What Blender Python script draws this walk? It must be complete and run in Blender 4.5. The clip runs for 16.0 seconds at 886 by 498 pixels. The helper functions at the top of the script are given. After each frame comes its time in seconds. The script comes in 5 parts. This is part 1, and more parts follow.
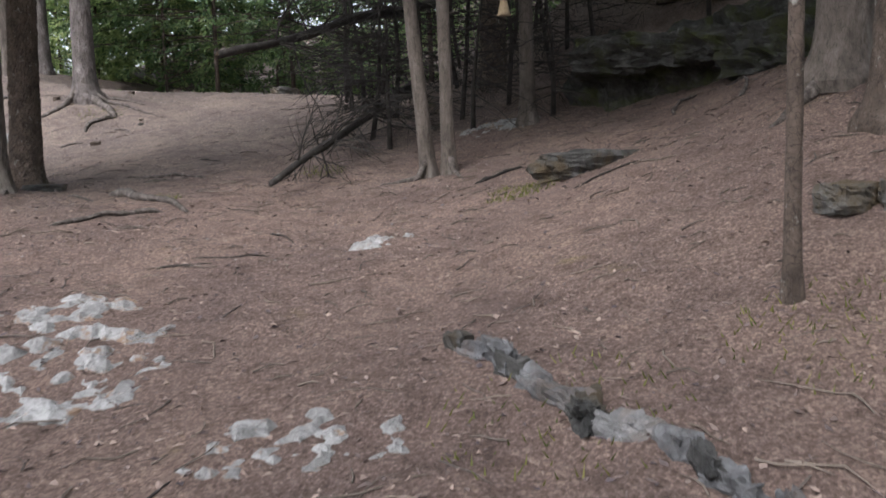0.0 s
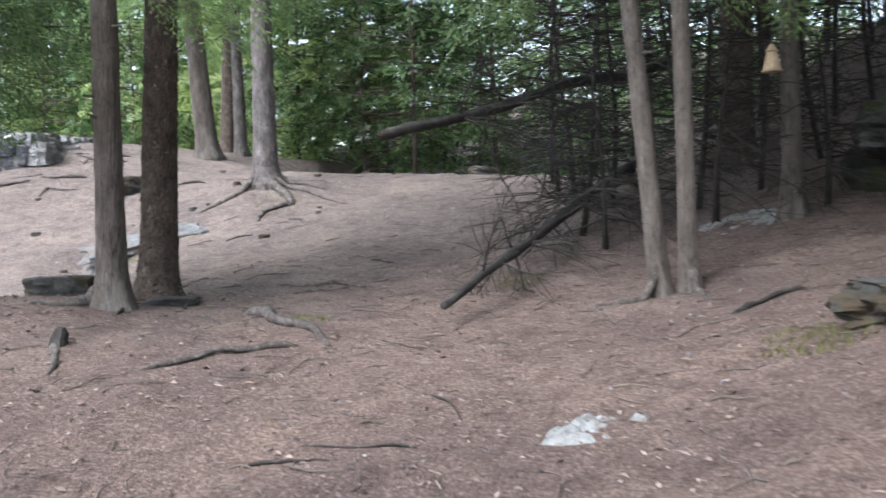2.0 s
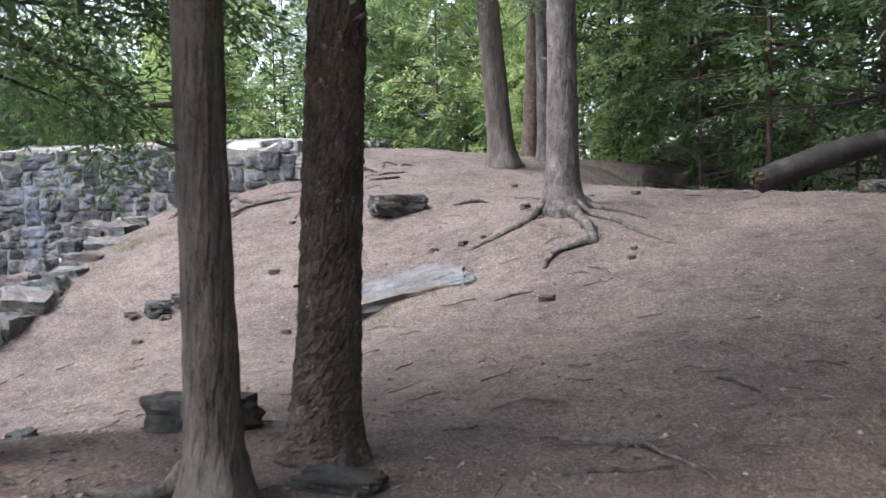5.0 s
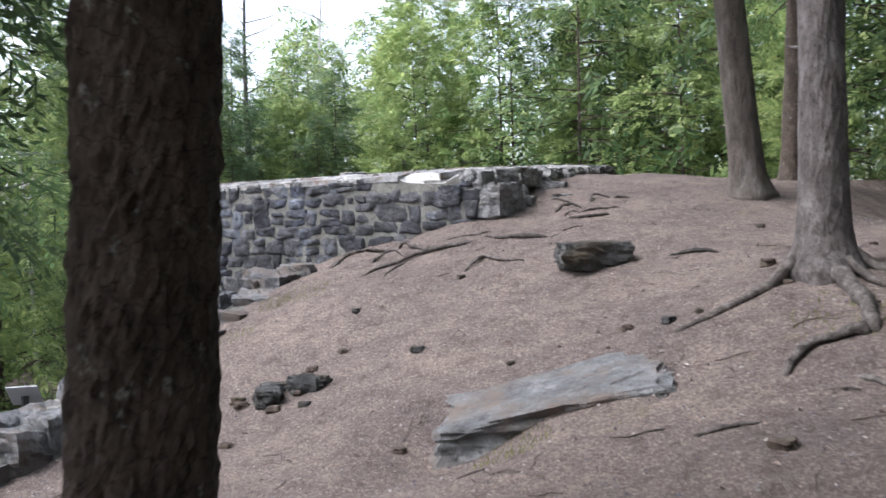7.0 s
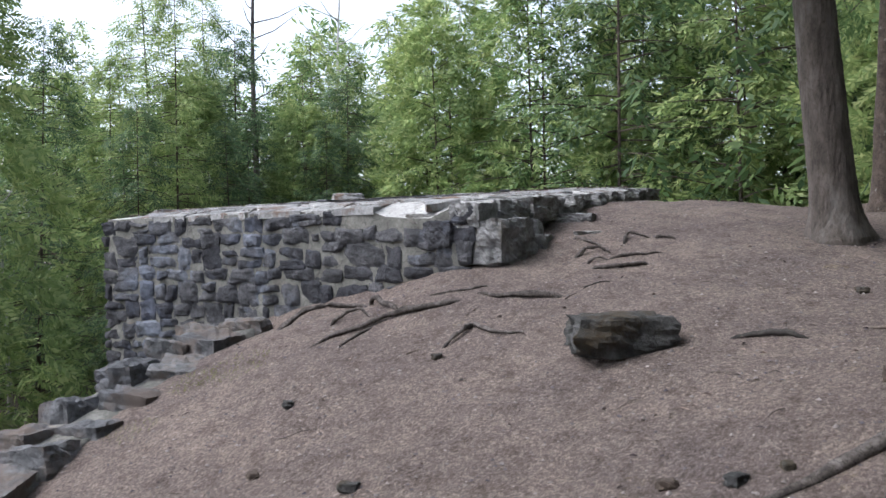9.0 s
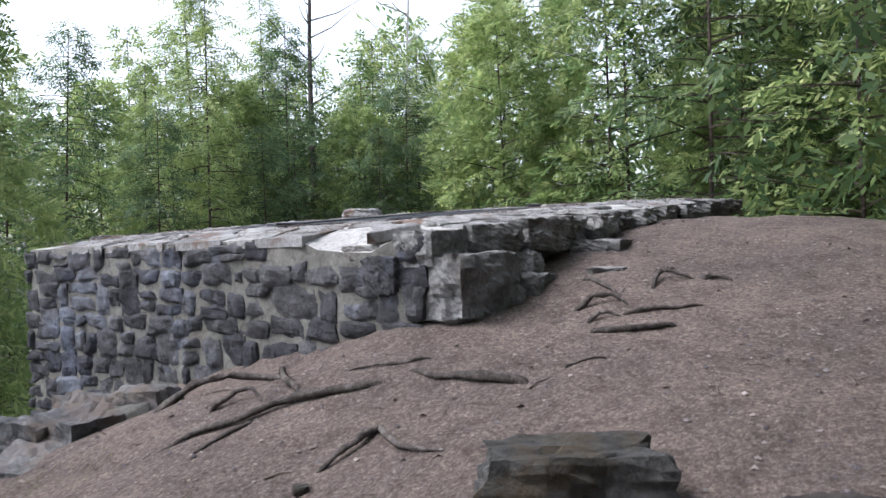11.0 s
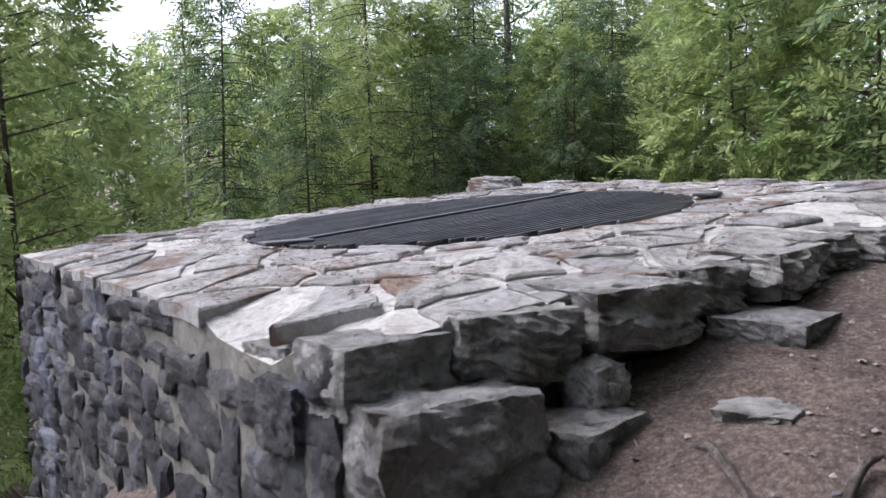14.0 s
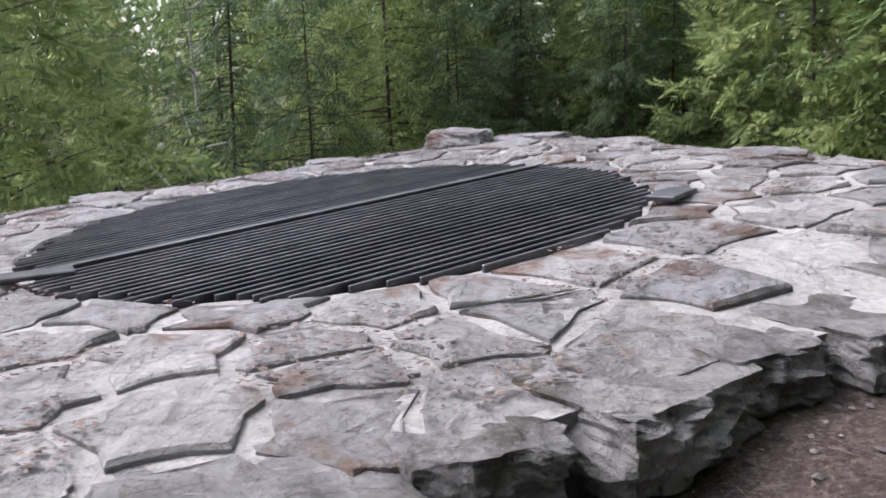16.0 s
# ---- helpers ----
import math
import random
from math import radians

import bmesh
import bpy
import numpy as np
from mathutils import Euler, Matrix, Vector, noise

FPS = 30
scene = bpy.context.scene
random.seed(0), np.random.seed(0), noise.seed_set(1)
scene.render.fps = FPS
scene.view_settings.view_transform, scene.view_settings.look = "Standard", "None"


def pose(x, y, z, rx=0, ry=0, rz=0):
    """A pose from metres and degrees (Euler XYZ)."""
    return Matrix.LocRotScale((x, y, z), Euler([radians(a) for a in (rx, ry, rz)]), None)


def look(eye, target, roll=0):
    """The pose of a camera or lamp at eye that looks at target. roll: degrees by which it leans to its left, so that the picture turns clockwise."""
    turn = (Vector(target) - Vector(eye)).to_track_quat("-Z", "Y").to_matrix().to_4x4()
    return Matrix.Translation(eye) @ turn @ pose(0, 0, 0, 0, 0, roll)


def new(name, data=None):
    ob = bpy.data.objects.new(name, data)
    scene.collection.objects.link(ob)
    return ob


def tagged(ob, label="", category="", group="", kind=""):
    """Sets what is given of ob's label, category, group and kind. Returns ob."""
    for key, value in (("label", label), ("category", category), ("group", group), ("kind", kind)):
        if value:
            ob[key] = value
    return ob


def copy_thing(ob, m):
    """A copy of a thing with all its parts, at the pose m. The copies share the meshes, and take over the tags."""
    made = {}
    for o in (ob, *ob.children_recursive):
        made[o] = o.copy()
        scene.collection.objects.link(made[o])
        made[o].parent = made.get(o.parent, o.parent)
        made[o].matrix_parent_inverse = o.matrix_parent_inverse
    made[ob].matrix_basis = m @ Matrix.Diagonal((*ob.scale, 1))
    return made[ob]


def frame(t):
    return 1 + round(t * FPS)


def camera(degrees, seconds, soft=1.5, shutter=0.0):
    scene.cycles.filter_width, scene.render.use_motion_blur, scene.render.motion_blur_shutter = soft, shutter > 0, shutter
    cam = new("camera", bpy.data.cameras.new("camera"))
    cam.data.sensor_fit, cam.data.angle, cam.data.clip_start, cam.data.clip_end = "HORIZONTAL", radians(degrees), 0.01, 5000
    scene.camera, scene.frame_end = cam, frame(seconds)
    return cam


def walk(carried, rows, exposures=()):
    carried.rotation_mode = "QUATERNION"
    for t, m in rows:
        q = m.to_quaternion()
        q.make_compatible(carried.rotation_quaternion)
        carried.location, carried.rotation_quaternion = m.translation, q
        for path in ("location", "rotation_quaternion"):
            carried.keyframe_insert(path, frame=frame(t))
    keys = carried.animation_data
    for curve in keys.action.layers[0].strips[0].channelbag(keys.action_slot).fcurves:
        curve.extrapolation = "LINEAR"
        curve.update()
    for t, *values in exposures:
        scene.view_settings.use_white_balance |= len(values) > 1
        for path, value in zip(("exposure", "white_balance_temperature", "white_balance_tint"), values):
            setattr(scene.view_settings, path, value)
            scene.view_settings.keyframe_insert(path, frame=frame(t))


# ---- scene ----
cam = camera(51.8, 16.0, soft=1.5, shutter=0.3)
METRES, EYE, TILT, LEAN, TURN = 20.0, 1.5, -7.0, 1.6, 0.0
ROWS = [
    (0.0, 0.0, 0.0, 0.0, 0.0, 0.0, -0.0),
    (0.5, 0.0038, 0.025, 0.0045, 0.28, 2.32, 0.36),
    (1.0, 0.0024, 0.0536, 0.0111, 4.2, 2.54, -0.11),
    (1.5, -0.0002, 0.0843, 0.0195, 7.82, 3.83, -0.92),
    (2.0, -0.0093, 0.1162, 0.0262, 12.99, 4.26, -1.4),
    (2.5, -0.0202, 0.1456, 0.0333, 19.39, 4.02, -2.01),
    (3.0, -0.0318, 0.1707, 0.0428, 21.6, 3.32, -2.65),
    (3.5, -0.0479, 0.1971, 0.0492, 25.16, 2.65, -3.78),
    (6.0, -0.0871, 0.3558, 0.0869, 38.41, 2.93, -3.33),
    (6.5, -0.104, 0.3866, 0.0935, 42.99, 2.73, -3.6),
    (7.0, -0.1232, 0.4154, 0.1016, 49.86, 2.33, -4.83),
    (7.5, -0.1422, 0.4428, 0.1095, 51.51, 2.33, -5.06),
    (8.0, -0.1653, 0.465, 0.1167, 52.06, 2.27, -5.52),
    (8.5, -0.185, 0.4877, 0.1245, 51.99, 2.41, -5.46),
    (11.0, -0.2724, 0.636, 0.1554, 60.56, 1.99, -5.21),
    (11.5, -0.2901, 0.6582, 0.1617, 62.35, 1.47, -5.6),
    (12.0, -0.31, 0.6765, 0.1666, 66.81, -1.11, -5.79),
    (12.5, -0.3277, 0.6959, 0.1756, 69.93, -3.36, -5.6),
    (13.0, -0.3456, 0.7167, 0.1808, 74.2, -4.37, -5.61),
    (13.5, -0.3671, 0.7341, 0.191, 76.2, -4.88, -5.08),
    (14.0, -0.3857, 0.7492, 0.1973, 76.94, -5.01, -5.25),
    (14.5, -0.4064, 0.7684, 0.2037, 78.86, -5.38, -5.89),
    (15.0, -0.4269, 0.7887, 0.2123, 80.23, -5.7, -5.31),
    (15.5, -0.4427, 0.8076, 0.2178, 80.63, -7.39, -5.18),
    (16.0, -0.4589, 0.8225, 0.2225, 83.49, -12.01, -4.91),
]
walk(cam, [(t, pose(0, 0, EYE, TILT, LEAN, TURN) @ pose(METRES * x, METRES * y, METRES * z, 90 + pitch, roll, yaw)) for t, x, y, z, yaw, pitch, roll in ROWS], [(0.0, 1.72, 6200, 12), (0.5, 2.0, 6120, 12), (1.0, 2.15, 6050, 11), (2.0, 2.35, 5750, 8), (3.5, 2.2, 5750, 9), (6.0, 2.05, 5950, 12), (7.0, 1.8, 5950, 12), (8.5, 1.4, 5900, 11), (12.5, 1.56, 6000, 16), (16.0, 1.42, 6150, 20)])

# ---- light ----
world = bpy.data.worlds.new("overcast_sky")
scene.world = world
world.use_nodes = True
wn = world.node_tree.nodes
sky = wn.new("ShaderNodeTexSky")
sky.sky_type = "NISHITA"
sky.sun_disc = False
sky.sun_elevation, sky.sun_rotation = radians(52), radians(211)
sky.dust_density, sky.air_density = 3.0, 1.0
grey = wn.new("ShaderNodeHueSaturation")
grey.inputs["Saturation"].default_value = 0.4
world.node_tree.links.new(sky.outputs[0], grey.inputs["Color"])
world.node_tree.links.new(grey.outputs[0], wn["Background"].inputs["Color"])
wn["Background"].inputs["Strength"].default_value = 0.15
sun = new("sun", bpy.data.lights.new("sun", "SUN"))
sun.data.energy, sun.data.angle, sun.data.color = 1.0, radians(35), (1.0, 0.98, 0.95)
sun.matrix_world = look((-18, -30, 45), (0, 0, 0))


# ---- materials ----
def nodes_of(name):
    m = bpy.data.materials.new(name)
    m.use_nodes = True
    return m, m.node_tree.nodes, m.node_tree.links, m.node_tree.nodes["Principled BSDF"]


def ramp(n, l, value, stops):
    r = n.new("ShaderNodeValToRGB")
    while len(r.color_ramp.elements) < len(stops):
        r.color_ramp.elements.new(0.5)
    for e, (p, c) in zip(r.color_ramp.elements, stops):
        e.position, e.color = p, (*c, 1)
    l.new(value, r.inputs[0])
    return r.outputs[0]


def noise_tex(n, l, vec, scale, detail=6, rough=0.6, distort=0.0):
    t = n.new("ShaderNodeTexNoise")
    t.inputs["Scale"].default_value, t.inputs["Detail"].default_value = scale, detail
    t.inputs["Roughness"].default_value, t.inputs["Distortion"].default_value = rough, distort
    l.new(vec, t.inputs["Vector"])
    return t.outputs["Fac"]


def coords(n, l, stretch=(1, 1, 1), world_space=False):
    mp = n.new("ShaderNodeMapping")
    mp.inputs["Scale"].default_value = stretch
    if world_space:
        l.new(n.new("ShaderNodeNewGeometry").outputs["Position"], mp.inputs[0])
    else:
        l.new(n.new("ShaderNodeTexCoord").outputs["Object"], mp.inputs[0])
    return mp.outputs[0]


def mixc(n, l, fac, a, b, mode="MIX"):
    m = n.new("ShaderNodeMix")
    m.data_type, m.blend_type = "RGBA", mode
    for sock, v in ((m.inputs[0], fac), (m.inputs[6], a), (m.inputs[7], b)):
        if isinstance(v, (int, float)):
            sock.default_value = v
        elif isinstance(v, tuple):
            sock.default_value = (*v, 1)
        else:
            l.new(v, sock)
    return m.outputs[2]


def bump(n, l, b, height, strength, distance, prior=None):
    bm_ = n.new("ShaderNodeBump")
    bm_.inputs["Strength"].default_value, bm_.inputs["Distance"].default_value = strength, distance
    l.new(height, bm_.inputs["Height"])
    if prior:
        l.new(prior, bm_.inputs["Normal"])
    l.new(bm_.outputs[0], b.inputs["Normal"])
    return bm_.outputs[0]


def surface(name, stops, scale, stretch=(1, 1, 1), rough=0.9, bump_scale=40.0, depth=0.01, vary=0.0, world_space=False,
            patch=None, patch_scale=1.0, patch_at=(0.55, 0.65), metal=0.0, island=False, cracks=0.0, crack_mix=0.4):
    """Two-scale mottled surface with relief; patch: a second colour in stains of its own."""
    m, n, l, b = nodes_of(name)
    v = coords(n, l, stretch, world_space)
    c = ramp(n, l, noise_tex(n, l, v, scale, 8, 0.65), stops)
    fine = noise_tex(n, l, v, bump_scale, 6, 0.7)
    c = mixc(n, l, 0.75, c, ramp(n, l, fine, [(0.25, (0.45, 0.45, 0.45)), (0.75, (1.0, 1.0, 1.0))]), "MULTIPLY")
    if cracks:
        w = n.new("ShaderNodeTexVoronoi")
        w.feature = "DISTANCE_TO_EDGE"
        w.inputs["Scale"].default_value = cracks
        wv = n.new("ShaderNodeVectorMath")
        wv.operation = "ADD"
        nz = n.new("ShaderNodeTexNoise")
        nz.inputs["Scale"].default_value, nz.inputs["Detail"].default_value = cracks * 1.1, 6
        l.new(v, nz.inputs["Vector"])
        sc = n.new("ShaderNodeVectorMath")
        sc.operation = "SCALE"
        sc.inputs["Scale"].default_value = 1.2 / cracks
        l.new(nz.outputs["Color"], sc.inputs[0])
        l.new(v, wv.inputs[0])
        l.new(sc.outputs[0], wv.inputs[1])
        l.new(wv.outputs[0], w.inputs["Vector"])
        line = ramp(n, l, w.outputs["Distance"], [(0.0, (0.25, 0.24, 0.23)), (0.025, (0.85, 0.85, 0.85)), (0.06, (1, 1, 1))])
        c = mixc(n, l, crack_mix, c, line, "MULTIPLY")
        pits = ramp(n, l, noise_tex(n, l, v, bump_scale * 0.55, 9, 0.8), [(0.34, (0.35, 0.34, 0.33)), (0.46, (1, 1, 1)), (0.7, (1.12, 1.12, 1.12))])
        c = mixc(n, l, 0.85, c, pits, "MULTIPLY")
    if patch:
        pf = ramp(n, l, noise_tex(n, l, v, patch_scale, 7, 0.7), [(patch_at[0], (0, 0, 0)), (patch_at[1], (1, 1, 1))])
        c = mixc(n, l, pf, c, patch)
    if vary or island:
        if island:
            rnd = n.new("ShaderNodeNewGeometry").outputs["Random Per Island"]
        else:
            rnd = n.new("ShaderNodeObjectInfo").outputs["Random"]
        c = mixc(n, l, 1.0, c, ramp(n, l, rnd, [(0, (1 - vary, 1 - vary, 1 - vary * 0.9)), (1, (1 + vary * 0.3, 1 + vary * 0.25, 1 + vary * 0.2))]), "MULTIPLY")
    l.new(c, b.inputs["Base Color"])
    b.inputs["Roughness"].default_value, b.inputs["Metallic"].default_value = rough, metal
    b.inputs["Specular IOR Level"].default_value = 0.3
    p = bump(n, l, b, noise_tex(n, l, v, bump_scale * 0.3, 8, 0.7), 0.8, depth)
    bump(n, l, b, fine, 0.7, depth * 0.4, p)
    return m


def foliage(name, dark, light, tip):
    m, n, l, b = nodes_of(name)
    rnd = n.new("ShaderNodeNewGeometry").outputs["Random Per Island"]
    c = ramp(n, l, rnd, [(0, dark), (0.6, light), (1, tip)])
    big = noise_tex(n, l, coords(n, l), 0.6, 3)
    c = mixc(n, l, 1.0, c, ramp(n, l, big, [(0.3, (0.7, 0.75, 0.7)), (0.7, (1.15, 1.1, 0.95))]), "MULTIPLY")
    l.new(c, b.inputs["Base Color"])
    b.inputs["Roughness"].default_value = 0.6
    b.inputs["Specular IOR Level"].default_value = 0.25
    tr = n.new("ShaderNodeBsdfTranslucent")
    l.new(c, tr.inputs["Color"])
    mx = n.new("ShaderNodeMixShader")
    mx.inputs[0].default_value = 0.5
    l.new(b.outputs[0], mx.inputs[1])
    l.new(tr.outputs[0], mx.inputs[2])
    l.new(mx.outputs[0], n["Material Output"].inputs["Surface"])
    return m


M_bark = surface("dark_bark", [(0.3, (0.05, 0.038, 0.03)), (0.55, (0.12, 0.09, 0.072)), (0.8, (0.2, 0.165, 0.14))], 9, (1, 1, 0.75), 0.95, 60, 0.05,
                 patch=(0.25, 0.245, 0.22), patch_scale=16, patch_at=(0.6, 0.68), cracks=22.0, crack_mix=0.9)
M_bark_pale = surface("pale_bark", [(0.3, (0.06, 0.049, 0.041)), (0.55, (0.13, 0.108, 0.092)), (0.8, (0.21, 0.182, 0.162))], 8, (1, 1, 0.35), 0.95, 55, 0.035,
                      patch=(0.17, 0.16, 0.148), patch_scale=3, patch_at=(0.55, 0.75), cracks=26.0, crack_mix=0.55)
M_bark_grey = surface("grey_bark", [(0.3, (0.055, 0.045, 0.042)), (0.52, (0.135, 0.117, 0.11)), (0.75, (0.27, 0.245, 0.235))], 8, (1, 1, 0.45), 0.95, 50, 0.04,
                      patch=(0.06, 0.047, 0.042), patch_scale=9, patch_at=(0.54, 0.64), cracks=20.0, crack_mix=0.9)
M_birch = surface("white_bark", [(0.35, (0.45, 0.42, 0.38)), (0.7, (0.65, 0.63, 0.6))], 10, (1, 1, 3), 0.8, 60, 0.004,
                  patch=(0.1, 0.09, 0.08), patch_scale=6, patch_at=(0.62, 0.7))
M_root = surface("root_bark", [(0.3, (0.035, 0.028, 0.025)), (0.5, (0.105, 0.088, 0.078)), (0.75, (0.26, 0.23, 0.21))], 14, (1, 1, 1), 0.95, 70, 0.03, cracks=24.0, crack_mix=0.9)
M_dead = surface("dead_wood", [(0.3, (0.018, 0.015, 0.013)), (0.55, (0.042, 0.036, 0.032)), (0.85, (0.13, 0.12, 0.11))], 9, (1, 1, 1), 0.95, 60, 0.01)
M_twig = surface("dry_twigs", [(0.3, (0.07, 0.055, 0.045)), (0.7, (0.2, 0.165, 0.135))], 4, rough=0.95, bump_scale=60, depth=0.003, vary=0.5, island=True)
M_cut = surface("split_wood", [(0.3, (0.07, 0.045, 0.028)), (0.7, (0.21, 0.15, 0.095))], 14, rough=0.9, bump_scale=60, depth=0.006)
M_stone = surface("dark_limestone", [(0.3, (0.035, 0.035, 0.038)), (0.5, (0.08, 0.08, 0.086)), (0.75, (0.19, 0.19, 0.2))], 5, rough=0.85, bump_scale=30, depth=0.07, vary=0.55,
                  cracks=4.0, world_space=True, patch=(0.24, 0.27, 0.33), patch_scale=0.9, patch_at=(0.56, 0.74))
M_slab = surface("weathered_limestone", [(0.3, (0.28, 0.276, 0.266)), (0.55, (0.45, 0.444, 0.432)), (0.8, (0.61, 0.604, 0.592))], 3, rough=0.92, bump_scale=25, depth=0.07, vary=0.25,
                 cracks=2.6, world_space=True, patch=(0.2, 0.145, 0.115), patch_scale=2.6, patch_at=(0.53, 0.62))
M_rim = surface("corner_limestone", [(0.3, (0.16, 0.157, 0.15)), (0.5, (0.33, 0.323, 0.31)), (0.75, (0.53, 0.52, 0.505))], 5, rough=0.92, bump_scale=28, depth=0.08, vary=0.2,
                cracks=4.0, world_space=True, patch=(0.13, 0.11, 0.08), patch_scale=2.0, patch_at=(0.55, 0.7))
M_edge = surface("edge_limestone", [(0.3, (0.17, 0.167, 0.161)), (0.5, (0.34, 0.334, 0.322)), (0.75, (0.54, 0.531, 0.517))], 5, rough=0.92, bump_scale=28, depth=0.08, vary=0.2,
                 cracks=4.0, world_space=True, patch=(0.09, 0.075, 0.05), patch_scale=2.0, patch_at=(0.5, 0.65))
M_slate = surface("pale_grey_limestone", [(0.3, (0.085, 0.085, 0.086)), (0.5, (0.17, 0.17, 0.172)), (0.75, (0.32, 0.32, 0.325))], 4, rough=0.92, bump_scale=28, depth=0.07, vary=0.3,
                  cracks=3.0, world_space=True, patch=(0.15, 0.12, 0.1), patch_scale=2.2, patch_at=(0.46, 0.62))
M_mortar = surface("lime_mortar", [(0.3, (0.43, 0.417, 0.396)), (0.6, (0.59, 0.573, 0.545)), (0.85, (0.71, 0.693, 0.665))], 4, rough=0.95, bump_scale=35, depth=0.04, cracks=1.5, world_space=True,
                   patch=(0.27, 0.22, 0.18), patch_scale=2.2, patch_at=(0.6, 0.72))
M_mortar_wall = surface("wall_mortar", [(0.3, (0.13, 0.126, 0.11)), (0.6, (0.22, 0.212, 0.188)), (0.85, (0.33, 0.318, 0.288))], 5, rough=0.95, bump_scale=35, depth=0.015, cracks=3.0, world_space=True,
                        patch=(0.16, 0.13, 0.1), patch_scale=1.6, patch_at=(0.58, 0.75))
M_boulder = surface("lichened_boulder", [(0.3, (0.035, 0.035, 0.033)), (0.5, (0.085, 0.083, 0.078)), (0.75, (0.2, 0.197, 0.188))], 5, rough=0.95, bump_scale=28, depth=0.08, vary=0.25,
                    cracks=3.5, world_space=True, patch=(0.07, 0.052, 0.03), patch_scale=2.2, patch_at=(0.48, 0.6))
M_moss_rock = surface("mossy_dark_rock", [(0.3, (0.025, 0.024, 0.022)), (0.5, (0.06, 0.058, 0.053)), (0.75, (0.16, 0.157, 0.148))], 7, rough=0.95, bump_scale=26, depth=0.1, vary=0.2,
                      cracks=4.5, world_space=True, patch=(0.045, 0.05, 0.018), patch_scale=2.6, patch_at=(0.48, 0.6))
M_bedrock = surface("pale_bedrock", [(0.3, (0.2, 0.195, 0.19)), (0.55, (0.33, 0.325, 0.32)), (0.8, (0.48, 0.475, 0.47))], 6, rough=0.95, bump_scale=30, depth=0.06, cracks=6.0, world_space=True,
                    patch=(0.2, 0.135, 0.095), patch_scale=7, patch_at=(0.55, 0.63))
M_iron = surface("rusty_iron", [(0.3, (0.08, 0.082, 0.09)), (0.6, (0.17, 0.172, 0.18)), (0.85, (0.28, 0.27, 0.26))], 8, rough=0.42, bump_scale=80, depth=0.002, vary=0.35, metal=0.6,
                 patch=(0.13, 0.065, 0.035), patch_scale=4, patch_at=(0.62, 0.75))
M_soil = surface("dark_soil", [(0.3, (0.05, 0.038, 0.03)), (0.7, (0.12, 0.09, 0.07))], 6, rough=1, bump_scale=40, depth=0.02)
M_asphalt = surface("worn_asphalt", [(0.3, (0.04, 0.04, 0.043)), (0.7, (0.075, 0.075, 0.08))], 3, rough=0.9, bump_scale=90, depth=0.004, world_space=True)
M_sign = surface("sign_panel", [(0.3, (0.6, 0.6, 0.6)), (0.7, (0.75, 0.75, 0.74))], 3, rough=0.4, bump_scale=30, depth=0.001)
M_ink = surface("sign_print", [(0.3, (0.1, 0.1, 0.1)), (0.7, (0.2, 0.2, 0.18))], 3, rough=0.5, bump_scale=30, depth=0.001)
M_post = surface("dark_paint", [(0.3, (0.03, 0.03, 0.03)), (0.7, (0.06, 0.06, 0.06))], 3, rough=0.6, bump_scale=30, depth=0.001)
M_tan = surface("tan_card", [(0.3, (0.2, 0.145, 0.085)), (0.7, (0.29, 0.22, 0.14))], 6, rough=0.8, bump_scale=40, depth=0.002)
M_litter = surface("dry_litter", [(0.3, (0.13, 0.096, 0.082)), (0.7, (0.36, 0.285, 0.245))], 3, rough=0.95, bump_scale=50, depth=0.002, vary=0.75, island=True)
M_chip = surface("stone_chips", [(0.3, (0.17, 0.145, 0.135)), (0.7, (0.4, 0.36, 0.34))], 5, rough=0.95, bump_scale=50, depth=0.003, vary=0.7, island=True)
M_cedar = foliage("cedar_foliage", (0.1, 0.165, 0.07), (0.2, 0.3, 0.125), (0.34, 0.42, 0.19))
# cedar green darkened to carry the wood's shade in its colour
M_cedar_shaded = foliage("shade_darkened_foliage", (0.045, 0.08, 0.04), (0.1, 0.16, 0.07), (0.18, 0.24, 0.11))
M_spruce = foliage("spruce_foliage", (0.06, 0.11, 0.062), (0.13, 0.2, 0.11), (0.23, 0.29, 0.15))
M_light = foliage("young_foliage", (0.17, 0.245, 0.1), (0.32, 0.41, 0.17), (0.47, 0.52, 0.25))
M_moss = foliage("moss_and_grass", (0.06, 0.08, 0.02), (0.13, 0.14, 0.035), (0.22, 0.2, 0.07))


